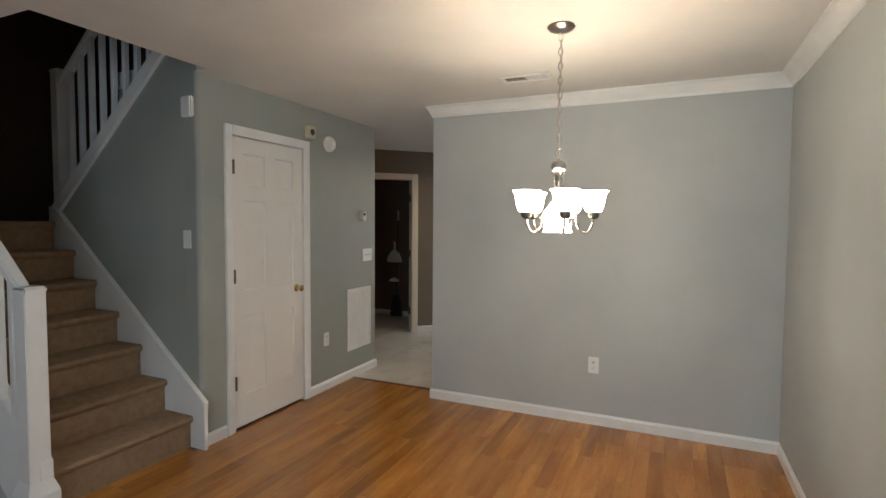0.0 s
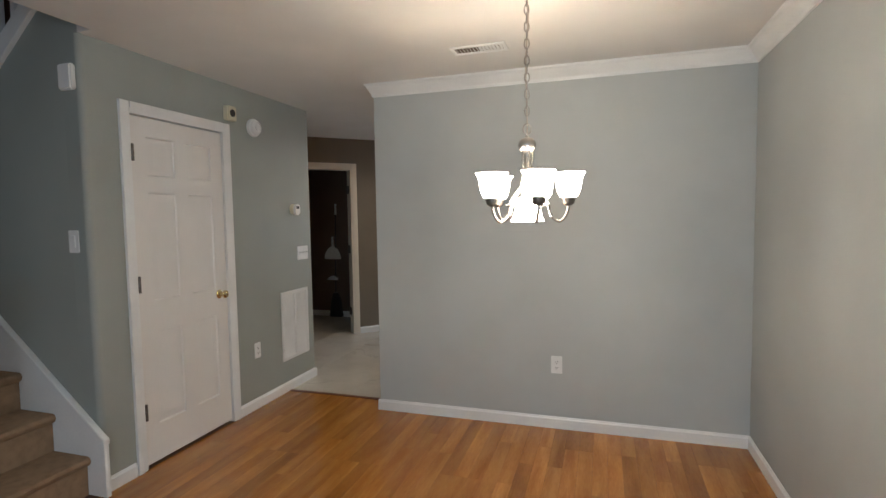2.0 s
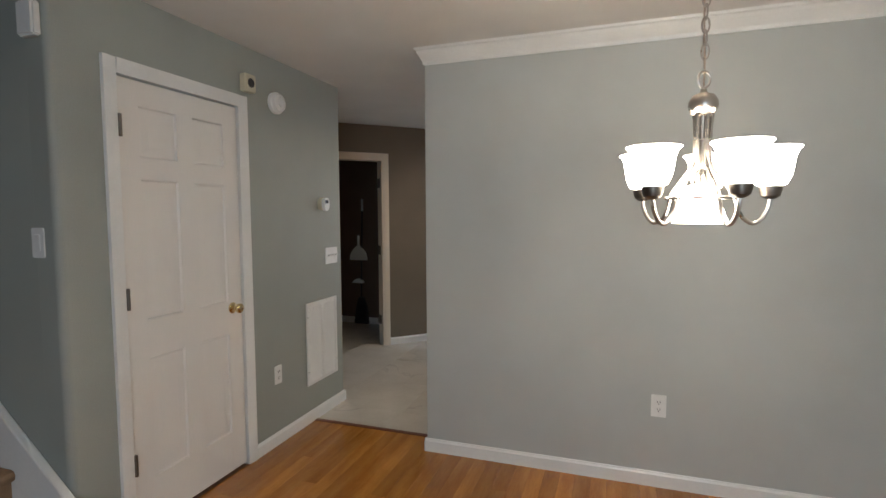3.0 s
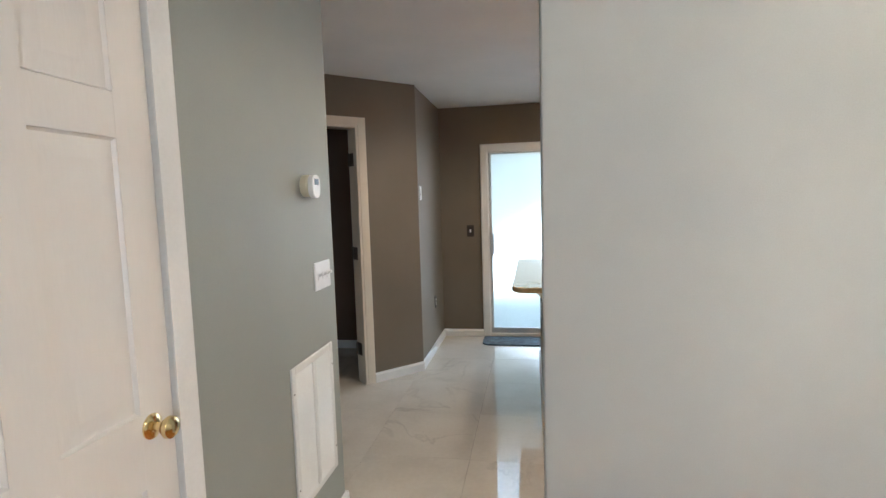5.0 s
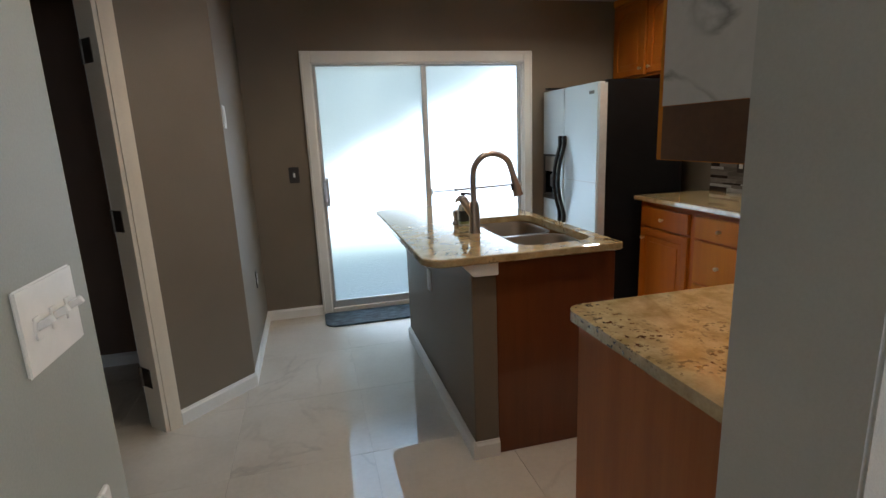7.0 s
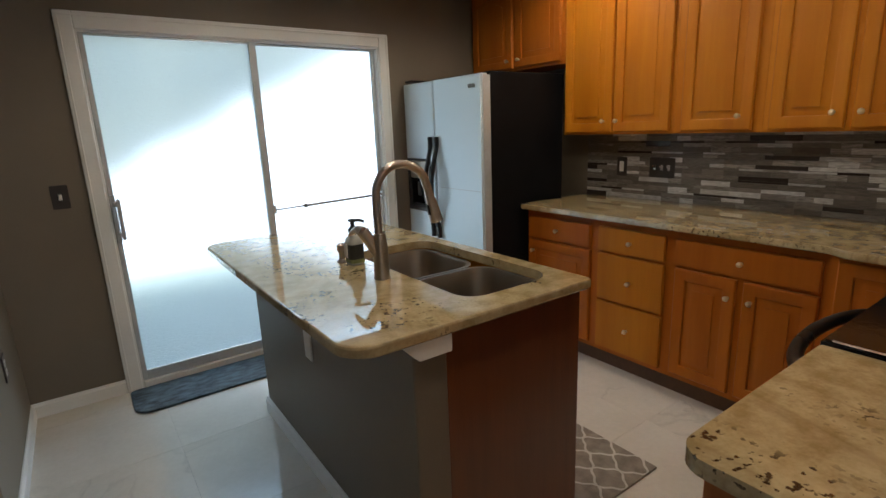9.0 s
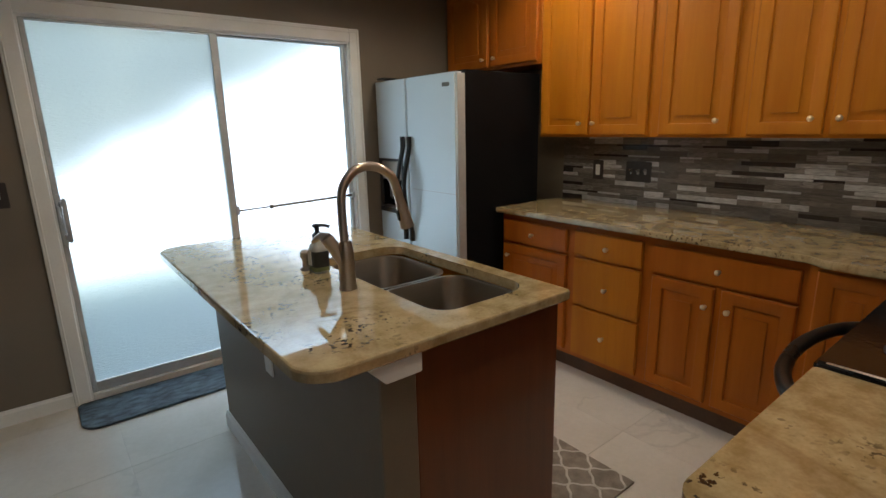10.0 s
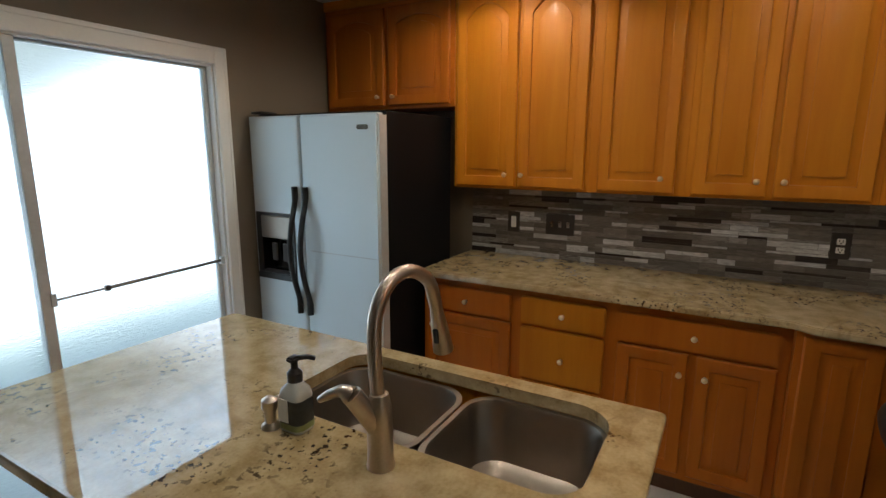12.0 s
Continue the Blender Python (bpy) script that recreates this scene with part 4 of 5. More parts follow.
# ---------------------------------------------------------------- chandelier
def chandelier():
    cx, cy = 2.240, -1.324
    t = thing("chandelier", (cx, cy, 1.45), "brushed nickel chandelier with five lit glass shades and a downlight", "chandelier")
    N = M["lamp_nickel"]
    part("canopy", bm_lathe([(0, CEIL), (0.064, CEIL), (0.066, CEIL - 0.006), (0.055, CEIL - 0.018), (0.030, CEIL - 0.026), (0.010, CEIL - 0.030), (0, CEIL - 0.030)], cx, cy, 28), N, t)
    z, i = CEIL - 0.035, 0
    while z > 1.885:
        link = [(0.010 * math.cos(a), 0.0, 0.021 * math.sin(a)) for a in [2 * math.pi * k / 14 for k in range(14)]]
        part("chain_link", turned(bm_tube(link, 0.0024, 6, True), Matrix.Translation((cx, cy, z - 0.018)) @ Matrix.Rotation(radians(90 * (i % 2) + 15), 4, "Z")), N, t)
        z -= 0.034
        i += 1
    part("cord", bm_tube(curve_pts([(cx, cy, CEIL - 0.03), (cx + 0.006, cy, 2.25), (cx - 0.005, cy + 0.004, 2.08), (cx, cy, 1.86), (cx, cy, 1.79)], 6), 0.0025, 6), M["nickel"], t, "clear lamp cord")
    ring = [(0.017 * math.cos(a), 0.0, 0.022 * math.sin(a)) for a in [2 * math.pi * k / 16 for k in range(16)]]
    part("hanging_loop", turned(bm_tube(ring, 0.0035, 8, True), Matrix.Translation((cx, cy, 1.838)) @ Matrix.Rotation(radians(20), 4, "Z")), N, t)
    part("finial_ball", bm_lathe([(0, 1.815), (0.008, 1.812), (0.010, 1.803), (0.028, 1.796), (0.038, 1.780), (0.039, 1.765), (0.033, 1.750), (0.022, 1.742), (0, 1.740)], cx, cy, 24), N, t)
    part("stem", bm_lathe([(0, 1.745), (0.012, 1.745), (0.010, 1.70), (0.010, 1.60), (0.016, 1.585), (0.020, 1.575), (0, 1.570)], cx, cy, 16), N, t)
    part("ring", bm_tube([(cx + 0.092 * math.cos(2 * math.pi * k / 28), cy + 0.092 * math.sin(2 * math.pi * k / 28), 1.520) for k in range(28)], 0.0042, 8, True), N, t)
    dl = part("downlight_shade", bm_lathe([(0.030, 1.555), (0.042, 1.550), (0.048, 1.535), (0.053, 1.505), (0.062, 1.475), (0.073, 1.452), (0.071, 1.452), (0.058, 1.478), (0.050, 1.506), (0.044, 1.534), (0.030, 1.548)], cx, cy, 28), M["shade"], t, "lit frosted glass downlight shade")
    part("shade_holder", bm_lathe([(0, 1.600), (0.012, 1.598), (0.022, 1.585), (0.026, 1.570), (0.026, 1.556), (0, 1.556)], cx, cy, 20), N, t)
    part("bulb", bm_lathe([(0, 1.470), (0.018, 1.476), (0.028, 1.495), (0.026, 1.515), (0.015, 1.540), (0, 1.545)], cx, cy, 16), M["shade"], dl, "lit bulb")
    for k in range(5):
        a = radians(76.5 + 72 * k)
        def at(r, z):
            return (cx + r * math.cos(a), cy + r * math.sin(a), z)
        arm = part("arm", bm_tube(curve_pts([at(0.024, 1.750), at(0.020, 1.70), at(0.022, 1.62), at(0.048, 1.578), at(0.084, 1.530), at(0.100, 1.478), at(0.128, 1.452), at(0.152, 1.460), at(0.170, 1.492), at(0.174, 1.525)], 5), 0.0058, 9), N, t)
        sx, sy, _ = at(0.174, 0)
        part("socket_cup", bm_lathe([(0, 1.515), (0.012, 1.516), (0.024, 1.524), (0.028, 1.540), (0.028, 1.556), (0, 1.556)], sx, sy, 18), M["dark_nickel"], arm, "dark nickel cup")
        part("shade", bm_lathe([(0.024, 1.548), (0.038, 1.555), (0.048, 1.576), (0.053, 1.602), (0.056, 1.626), (0.063, 1.643), (0.071, 1.650), (0.069, 1.652), (0.060, 1.645), (0.052, 1.628), (0.049, 1.602), (0.044, 1.578), (0.034, 1.559), (0.022, 1.552)], sx, sy, 26), M["shade"], arm, "lit frosted glass bell shade")
        part("bulb", bm_lathe([(0, 1.555), (0.014, 1.560), (0.022, 1.585), (0.027, 1.605), (0.020, 1.628), (0, 1.634)], sx, sy, 14), M["shade"], arm, "lit bulb")
    drop = Matrix.Translation((0, 0, -0.021)) @ Matrix.Diagonal((0.96, 0.96, 0.99, 1))
    for o in t.children_recursive:
        if o.name.split(".")[0] not in ("canopy", "chain_link", "cord"):
            o.data.transform(drop)


chandelier()

# ---------------------------------------------------------------- kitchen
def recessed_light(x, y, power):
    t = thing("recessed_light", (x, y, CEIL - 0.01), "lit round recessed ceiling light", "ceiling light", "kitchen ceiling lights")
    part("trim_ring", bm_lathe([(0.070, CEIL - 0.001), (0.098, CEIL - 0.001), (0.098, CEIL - 0.005), (0.076, CEIL - 0.010), (0.070, CEIL - 0.008)], x, y, 28), T, t)
    part("lens", bm_lathe([(0, CEIL - 0.004), (0.070, CEIL - 0.004), (0.070, CEIL - 0.001), (0, CEIL - 0.001)], x, y, 24), M["lens"], t, "lit lens")
    lamp = new("recessed_lamp", bpy.data.lights.new("recessed_lamp", "SPOT"))
    lamp.data.energy, lamp.data.color, lamp.data.spot_size, lamp.data.spot_blend, lamp.data.shadow_soft_size = power, (1.0, 0.86, 0.66), radians(165), 0.35, 0.06
    lamp.matrix_world = look((x, y, CEIL - 0.02), (x, y + 0.0001, 0))


# the third is an unseen extra, added to warm the hall side
for x, y, power in ((1.32, 2.61, 12), (1.325, 1.86, 12), (1.08, 1.05, 21), (2.50, 2.40, 27), (2.50, 1.15, 10)):
    recessed_light(x, y, power)

H = M["honey"]


def knob_at(p, parent, out):
    """A small round knob at p, standing out along the unit vector 'out'."""
    b = bm_lathe([(0, 0), (0.008, 0), (0.006, 0.006), (0.006, 0.012), (0.0115, 0.016), (0.0130, 0.020), (0.0115, 0.025), (0.007, 0.0285), (0, 0.0295)], seg=14)
    part("knob", turned(b, Matrix.Translation(p) @ Vector((0, 0, 1)).rotation_difference(Vector(out)).to_matrix().to_4x4()), M["knob"], parent, "polished nickel knob")


MIRROR = Matrix.Diagonal((-1, 1, 1, 1))


def cab_door(t, x, y0, y1, z0, z1, knob=None, arch=0.0, name="door", wood=M["honey"]):
    """A raised-panel door facing -x, its front at x."""
    fr = 0.055
    def loop(i, dx, a=0.0):
        c, e, b, f = y0 + i, y1 - i, z0 + i, z1 - i
        top = [(-(x + dx), e + (c - e) * k / 10, f - a * (2 * k / 10 - 1) ** 2) for k in range(11)]
        return [(-(x + dx), c, b), (-(x + dx), e, b), *top]
    bm = bm_loops([loop(0, 0.019), loop(0, 0.006), loop(0.006, 0.0), loop(fr - 0.006, 0.0, arch), loop(fr, 0.004, arch), loop(fr + 0.001, 0.013, arch), loop(fr + 0.008, 0.013, arch),
                   loop(fr + 0.038, 0.0055, arch), loop(fr + 0.039, 0.0015, arch), loop(fr + 0.042, 0.001, arch)])
    d = part(name, turned(bm, MIRROR), wood, t)
    bmesh_fix(d)
    if knob:
        knob_at((x, *knob), d, (-1, 0, 0))
    return d


def bmesh_fix(ob):
    b = bmesh.new()
    b.from_mesh(ob.data)
    bmesh.ops.recalc_face_normals(b, faces=b.faces[:])
    b.to_mesh(ob.data)
    b.free()


def drawer(t, x, y0, y1, z0, z1, knob, wood=M["honey"]):
    d = part("drawer", bm_box(x, x + 0.019, y0, y1, z0, z1, 0.005, 2), wood, t)
    knob_at((x, *knob), d, (-1, 0, 0))


A = M["amber"]
XF = 2.645        # door faces of the base run


def base_cabinet(y0, y1, label):
    t = thing("base_cabinet", (2.95, (y0 + y1) / 2, 0), label, "cabinet", "kitchen base cabinets")
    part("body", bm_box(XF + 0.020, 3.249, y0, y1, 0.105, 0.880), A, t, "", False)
    part("toe_kick", bm_box(XF + 0.075, XF + 0.09, y0, y1, 0, 0.105), M["kick"], t, "dark recessed toe kick", False)
    return t


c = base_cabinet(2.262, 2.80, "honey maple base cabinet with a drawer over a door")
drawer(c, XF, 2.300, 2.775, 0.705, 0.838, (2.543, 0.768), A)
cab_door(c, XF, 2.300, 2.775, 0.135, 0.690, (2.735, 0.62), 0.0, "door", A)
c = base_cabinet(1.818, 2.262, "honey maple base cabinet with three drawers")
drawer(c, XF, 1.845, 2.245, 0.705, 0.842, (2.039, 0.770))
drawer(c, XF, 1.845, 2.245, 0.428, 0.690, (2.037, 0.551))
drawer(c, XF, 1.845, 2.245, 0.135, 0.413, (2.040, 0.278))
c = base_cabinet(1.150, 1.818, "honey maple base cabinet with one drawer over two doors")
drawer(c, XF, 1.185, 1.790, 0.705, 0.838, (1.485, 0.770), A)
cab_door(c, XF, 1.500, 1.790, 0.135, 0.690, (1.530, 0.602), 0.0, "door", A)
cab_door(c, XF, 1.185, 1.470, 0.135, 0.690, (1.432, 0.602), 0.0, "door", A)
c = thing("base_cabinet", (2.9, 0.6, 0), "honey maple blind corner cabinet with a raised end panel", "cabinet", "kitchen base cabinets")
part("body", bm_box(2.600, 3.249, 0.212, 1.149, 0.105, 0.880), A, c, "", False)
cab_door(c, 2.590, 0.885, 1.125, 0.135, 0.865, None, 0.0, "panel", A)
part("toe_kick", bm_box(2.675, 2.69, 0.212, 1.149, 0, 0.105), M["kick"], c, "", False)


def slab(outline, z0, z1, hole=None):
    """A stone top with eased edges, and holes given as outlines of as many points."""
    def ring(off, z):
        cx = sum(p[0] for p in outline) / len(outline)
        cy = sum(p[1] for p in outline) / len(outline)
        return [(px - off * (1 if px > cx else -1), py - off * (1 if py > cy else -1), z) for px, py in outline]
    return bm_loops([ring(0.005, z0), ring(0.0, z0 + 0.005), ring(0.0, z1 - 0.006), ring(0.002, z1 - 0.002), ring(0.006, z1)])


G = M["granite"]
solid("countertop", bm_prism([(2.600, 2.808), (3.249, 2.808), (3.249, 0.206), (2.375, 0.206), (2.375, 0.875), (2.545, 0.875), (2.560, 1.10), (2.600, 1.165)], "xy", 0.881, 0.911, 0.005), G,
      "cream and brown granite countertop along the kitchen wall", "countertop")

# island
IX0, IX1, IY0, IY1 = 0.776, 1.645, 1.494, 3.035


def island():
    t = thing("kitchen_island", (1.3, 2.25, 0), "kitchen island with a painted taupe back and a cherry end panel", "kitchen island")
    part("knee_wall", bm_box(0.970, 1.078, 1.530, 2.985, 0, 0.8795, 0.004), M["wall_taupe"], t, "taupe painted back wall", False)
    part("body", join(bm_box(1.078, 1.60, 1.556, 2.985, 0.10, 0.66), bm_box(1.586, 1.60, 1.556, 2.985, 0.66, 0.8795), bm_box(1.078, 1.092, 1.556, 2.985, 0.66, 0.8795),
                      bm_box(1.092, 1.586, 2.965, 2.985, 0.66, 0.8795), bm_box(1.092, 1.586, 1.556, 1.570, 0.66, 0.8795)), H, t, "", False)
    part("end_panel", bm_box(1.0785, 1.628, 1.534, 1.556, 0.0, 0.879, 0.002), M["cherry"], t, "dark cherry end panel", False)
    part("baseboard", join(board([(0.970, 3.0), (0.970, 1.516)]), board([(1.078, 1.530), (0.957, 1.530)][::-1])), T, t, "white painted baseboard", False)
    part("toe_kick", bm_box(1.52, 1.535, 1.556, 2.98, 0, 0.10), M["kick"], t, "", False)
    part("support_block", bm_prism([(0.925, 0.8795), (1.0785, 0.8795), (1.0785, 0.828), (0.975, 0.828)], "xz", 1.503, 1.5298, 0.002), T, t, "white support bracket", False)
    for k, (a, b) in enumerate(((1.57, 2.26), (2.27, 2.97))):
        part("door", bm_box(1.60, 1.619, a, b, 0.13, 0.865, 0.004), H, t)
    o = part("outlet_plate", bm_box(0.963, 0.970, 2.265, 2.335, 0.545, 0.665, 0.003), M["white_plastic"], t, "white outlet plate")


island()

SINK = [(1.225, 1.568, 1.612, 1.958), (1.225, 1.555, 1.990, 2.365)]     # x0 x1 y0 y1 of the bowls


def island_top():
    outer = rounded(IX0, IX1, IY0, IY1, (0.085, 0.02, 0.02, 0.085), 9)
    inner = rounded(1.212, 1.580, 1.600, 2.375, (0.075, 0.095, 0.075, 0.095), 9)
    z0, z1 = 0.880, 0.914
    def grow(pts, off):
        cx, cy = 1.25, 2.2
        return [(px - off * (1 if px > cx else -1), py - off * (1 if py > cy else -1)) for px, py in pts]
    def up(pts, z):
        return [(px, py, z) for px, py in pts]
    bm = bm_loops([up(grow(inner, 0.0), z0), up(grow(outer, 0.006), z0), up(outer, z0 + 0.006), up(outer, z1 - 0.007), up(grow(outer, 0.002), z1 - 0.002), up(grow(outer, 0.007), z1),
                   up(inner, z1), up(inner, z1 - 0.003), up(inner, z0)], cap=False)
    return solid("island_countertop", bm, G, "cream and brown granite island countertop with a sink cutout", "countertop", smooth=False)


island_top()


def sink():
    t = thing("sink", (1.39, 1.98, 0.69), "undermounted double-bowl stainless steel sink", "sink")
    S = M["steel"]
    zr = 0.8785
    for x0, x1, y0, y1 in SINK:
        def ring(i, z, r):
            return [(a, b, z) for a, b in rounded(x0 + i, x1 - i, y0 + i, y1 - i, (r,) * 4, 8)]
        bowl = part("bowl", bm_loops([ring(-0.013, zr - 0.004, 0.085), ring(-0.013, zr, 0.085), ring(0, zr, 0.080), ring(0.004, zr - 0.01, 0.078), ring(0.014, 0.74, 0.075), ring(0.022, 0.715, 0.072), ring(0.045, 0.700, 0.06), ring(0.10, 0.696, 0.04)], True, False), S, t)
        cx, cy = (x0 + x1) / 2, (y0 + y1) / 2
        part("drain", bm_lathe([(0.044, 0.6962), (0.044, 0.699), (0.036, 0.699), (0.030, 0.6972), (0, 0.6968)], cx, cy, 20), M["nickel"], bowl, "round steel drain")


sink()


def faucet():
    t = thing("faucet", (1.14, 1.96, 0.914), "brushed nickel gooseneck faucet with a pull-down head", "faucet")
    N = M["nickel"]
    x, y, z = 1.134, 1.970, 0.914
    part("base", bm_lathe([(0, z), (0.0285, z), (0.0285, z + 0.005), (0.0265, z + 0.010), (0.0255, z + 0.09), (0.0235, z + 0.130), (0.0185, z + 0.155), (0, z + 0.157)], x, y, 24), N, t)
    neck = curve_pts([(x + 0.001, y + 0.004, z + 0.13), (x + 0.001, y + 0.010, z + 0.25), (x + 0.011, y + 0.010, z + 0.320), (x + 0.055, y + 0.006, z + 0.368), (x + 0.115, y, z + 0.375), (x + 0.168, y - 0.010, z + 0.345), (x + 0.190, y - 0.013, z + 0.295), (x + 0.198, y - 0.014, z + 0.265)], 7)
    part("neck", bm_tube(neck, 0.0145, 14), N, t)
    head = [(x + 0.1975, y - 0.014, z + 0.268), (x + 0.202, y - 0.0145, z + 0.250), (x + 0.212, y - 0.016, z + 0.212), (x + 0.222, y - 0.018, z + 0.170)]
    hd = part("spray_head", bm_tube(head, [0.0150, 0.0170, 0.0205, 0.0240], 16), N, t)
    part("spray_button", turned(bm_box(-0.004, 0.004, -0.006, 0.006, -0.018, 0.018, 0.002), Matrix.Translation((x + 0.1905, y - 0.016, z + 0.212)) @ Matrix.Rotation(radians(-12), 4, "Y")), M["black_plastic"], hd, "dark spray button")
    part("side_valve", bm_tube([(x, y, z + 0.075), (x - 0.014, y + 0.010, z + 0.105), (x - 0.045, y + 0.032, z + 0.165)], [0.020, 0.021, 0.020], 14), N, t)
    part("lever", bm_tube(curve_pts([(x - 0.045, y + 0.032, z + 0.162), (x - 0.052, y + 0.050, z + 0.170), (x - 0.058, y + 0.074, z + 0.160), (x - 0.064, y + 0.096, z + 0.146)], 5),
                          [0.020, 0.019, 0.018, 0.016, 0.014, 0.013, 0.012, 0.011, 0.010, 0.010, 0.010, 0.009, 0.009, 0.008, 0.007, 0.006], 10), N, t)


faucet()


def soap_bottle():
    x, y, z = 1.156, 2.218, 0.914
    t = thing("soap_bottle", (x, y, z), "clear soap bottle with a black pump and dark label", "soap bottle")
    def ring(r, s, h, k=0.4):
        return [(px + x, py + y, h) for px, py in rounded(-r, r, -s, s, (min(r, s) * k * 1.5,) * 4, 5)]
    b = part("bottle", bm_loops([ring(0.027, 0.031, z), ring(0.029, 0.033, z + 0.004), ring(0.029, 0.033, z + 0.082), ring(0.025, 0.028, z + 0.098), ring(0.016, 0.017, z + 0.110, 0.6), ring(0.013, 0.013, z + 0.116, 0.6)]), M["soap"], t)
    part("label", bm_loops([ring(0.0296, 0.0336, z + 0.016), ring(0.0296, 0.0336, z + 0.078)]), M["soap_label"], b, "dark printed label")
    part("label_band", bm_loops([ring(0.0300, 0.0340, z + 0.008), ring(0.0300, 0.0340, z + 0.022)]), M["soap_label2"], b, "olive label band")
    part("front_label", bm_box(x - 0.0315, x - 0.0298, y - 0.004, y + 0.024, z + 0.026, z + 0.080), M["white_plastic"], b, "pale front label", False)
    p = part("pump", bm_lathe([(0, z + 0.114), (0.017, z + 0.114), (0.0175, z + 0.134), (0.012, z + 0.140), (0.008, z + 0.144), (0.008, z + 0.162), (0, z + 0.162)], x, y, 18), M["black_plastic"], t, "black pump collar")
    part("nozzle", join(bm_box(x - 0.016, x + 0.012, y - 0.011, y + 0.011, z + 0.160, z + 0.172, 0.004, 2), bm_tube([(x, y, z + 0.166), (x + 0.022, y - 0.018, z + 0.166), (x + 0.035, y - 0.028, z + 0.160)], 0.006, 8)), M["black_plastic"], p, "")


soap_bottle()


def soap_pump():
    x, y, z = 1.128, 2.272, 0.914
    t = thing("counter_dispenser", (x, y, z), "small polished metal dispenser button on the island", "soap dispenser")
    part("body", bm_lathe([(0, z), (0.022, z), (0.021, z + 0.006), (0.013, z + 0.014), (0.012, z + 0.036), (0.019, z + 0.050), (0.018, z + 0.066), (0.008, z + 0.074), (0, z + 0.075)], x, y, 20), M["nickel"], t)
    part("spout", bm_tube([(x, y, z + 0.060), (x + 0.025, y, z + 0.062), (x + 0.040, y, z + 0.055)], 0.006, 8), M["nickel"], t)


soap_pump()


# upper cabinets on the far run
XU = 2.965


def upper_cabinet(y0, y1, z0, z1, label, wood=M["honey"]):
    t = thing("wall_cabinet", (3.12, (y0 + y1) / 2, z0), label, "cabinet", "kitchen wall cabinets")
    part("body", bm_box(XU + 0.020, 3.249, y0, y1, z0, z1, 0.002), wood, t, "", False)
    return t


UT = 2.36
c = upper_cabinet(2.04, 2.795, 1.322, UT, "honey maple wall cabinet with two arched doors")
cab_door(c, XU, 2.425, 2.775, 1.335, UT - 0.03, (2.478, 1.400), 0.075)
cab_door(c, XU, 2.060, 2.408, 1.335, UT - 0.03, (2.385, 1.400), 0.075)
c = upper_cabinet(1.60, 2.04, 1.322, UT, "honey maple wall cabinet with one door")
cab_door(c, XU, 1.645, 1.995, 1.335, UT - 0.03, (1.703, 1.402), 0.075)
c = upper_cabinet(0.90, 1.60, 1.322, UT, "honey maple wall cabinet with two doors")
cab_door(c, XU, 1.282, 1.572, 1.335, UT - 0.03, (1.323, 1.402), 0.075)
cab_door(c, XU, 0.925, 1.258, 1.335, UT - 0.03, (1.224, 1.402), 0.075)
c = upper_cabinet(0.212, 0.90, 1.322, UT, "honey maple corner wall cabinet")
cab_door(c, XU, 0.56, 0.875, 1.335, UT - 0.03, None, 0.075)
# redder, darker wood here stands in for the weak lamp light
c = upper_cabinet(2.80, 3.715, 1.765, UT, "maple wall cabinet with two short doors above the refrigerator, coloured darker for shade", A)
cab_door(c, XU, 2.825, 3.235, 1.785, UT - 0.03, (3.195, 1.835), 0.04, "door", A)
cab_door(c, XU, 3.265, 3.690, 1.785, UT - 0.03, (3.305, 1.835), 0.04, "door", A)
part("crown_top", bm_box(2.975, 3.249, 0.212, 3.715, UT, CEIL - 0.002), H, c, "", False)


# cabinet run on the dining partition
def near_run():
    t = thing("base_cabinet", (1.32, 0.5, 0), "honey maple base cabinet end at the kitchen opening", "cabinet", "kitchen base cabinets")
    part("body", bm_box(1.060, 1.605, 0.206, 0.800, 0.105, 0.880, 0.002), H, t, "", False)
    part("end_panel", bm_box(1.051, 1.060, 0.206, 0.820, 0.0, 0.880, 0.002), M["chestnut"], t, "plain reddish wood end panel", False)
    part("door", bm_box(1.07, 1.59, 0.801, 0.820, 0.13, 0.865, 0.004), H, t)
    part("toe_kick", bm_box(1.060, 1.605, 0.72, 0.735, 0, 0.105), M["kick"], t, "", False)
    solid("countertop", bm_prism(rounded(1.025, 1.608, 0.206, 0.858, (0.004, 0.004, 0.012, 0.05), 6), "xy", 0.881, 0.911, 0.005), G, "cream and brown granite counter beside the range", "countertop")
    u = thing("wall_cabinet", (1.3, 0.36, 1.31), "wood wall cabinet with a marble-patterned sheet on its end", "cabinet", "kitchen wall cabinets")
    part("body", bm_box(1.036, 1.605, 0.206, 0.512, 1.322, UT, 0.002), H, u, "", False)
    part("end_sheet", bm_box(1.030, 1.036, 0.206, 0.492, 1.422, UT), M["marble_panel"], u, "white and grey marble-patterned sheet", False)
    part("end_strip", bm_box(1.032, 1.036, 0.206, 0.492, 1.324, 1.421), M["kick"], u, "dark wood strip", False)
    part("door", bm_box(1.05, 1.59, 0.513, 0.532, 1.325, UT - 0.03, 0.004), H, u)


near_run()


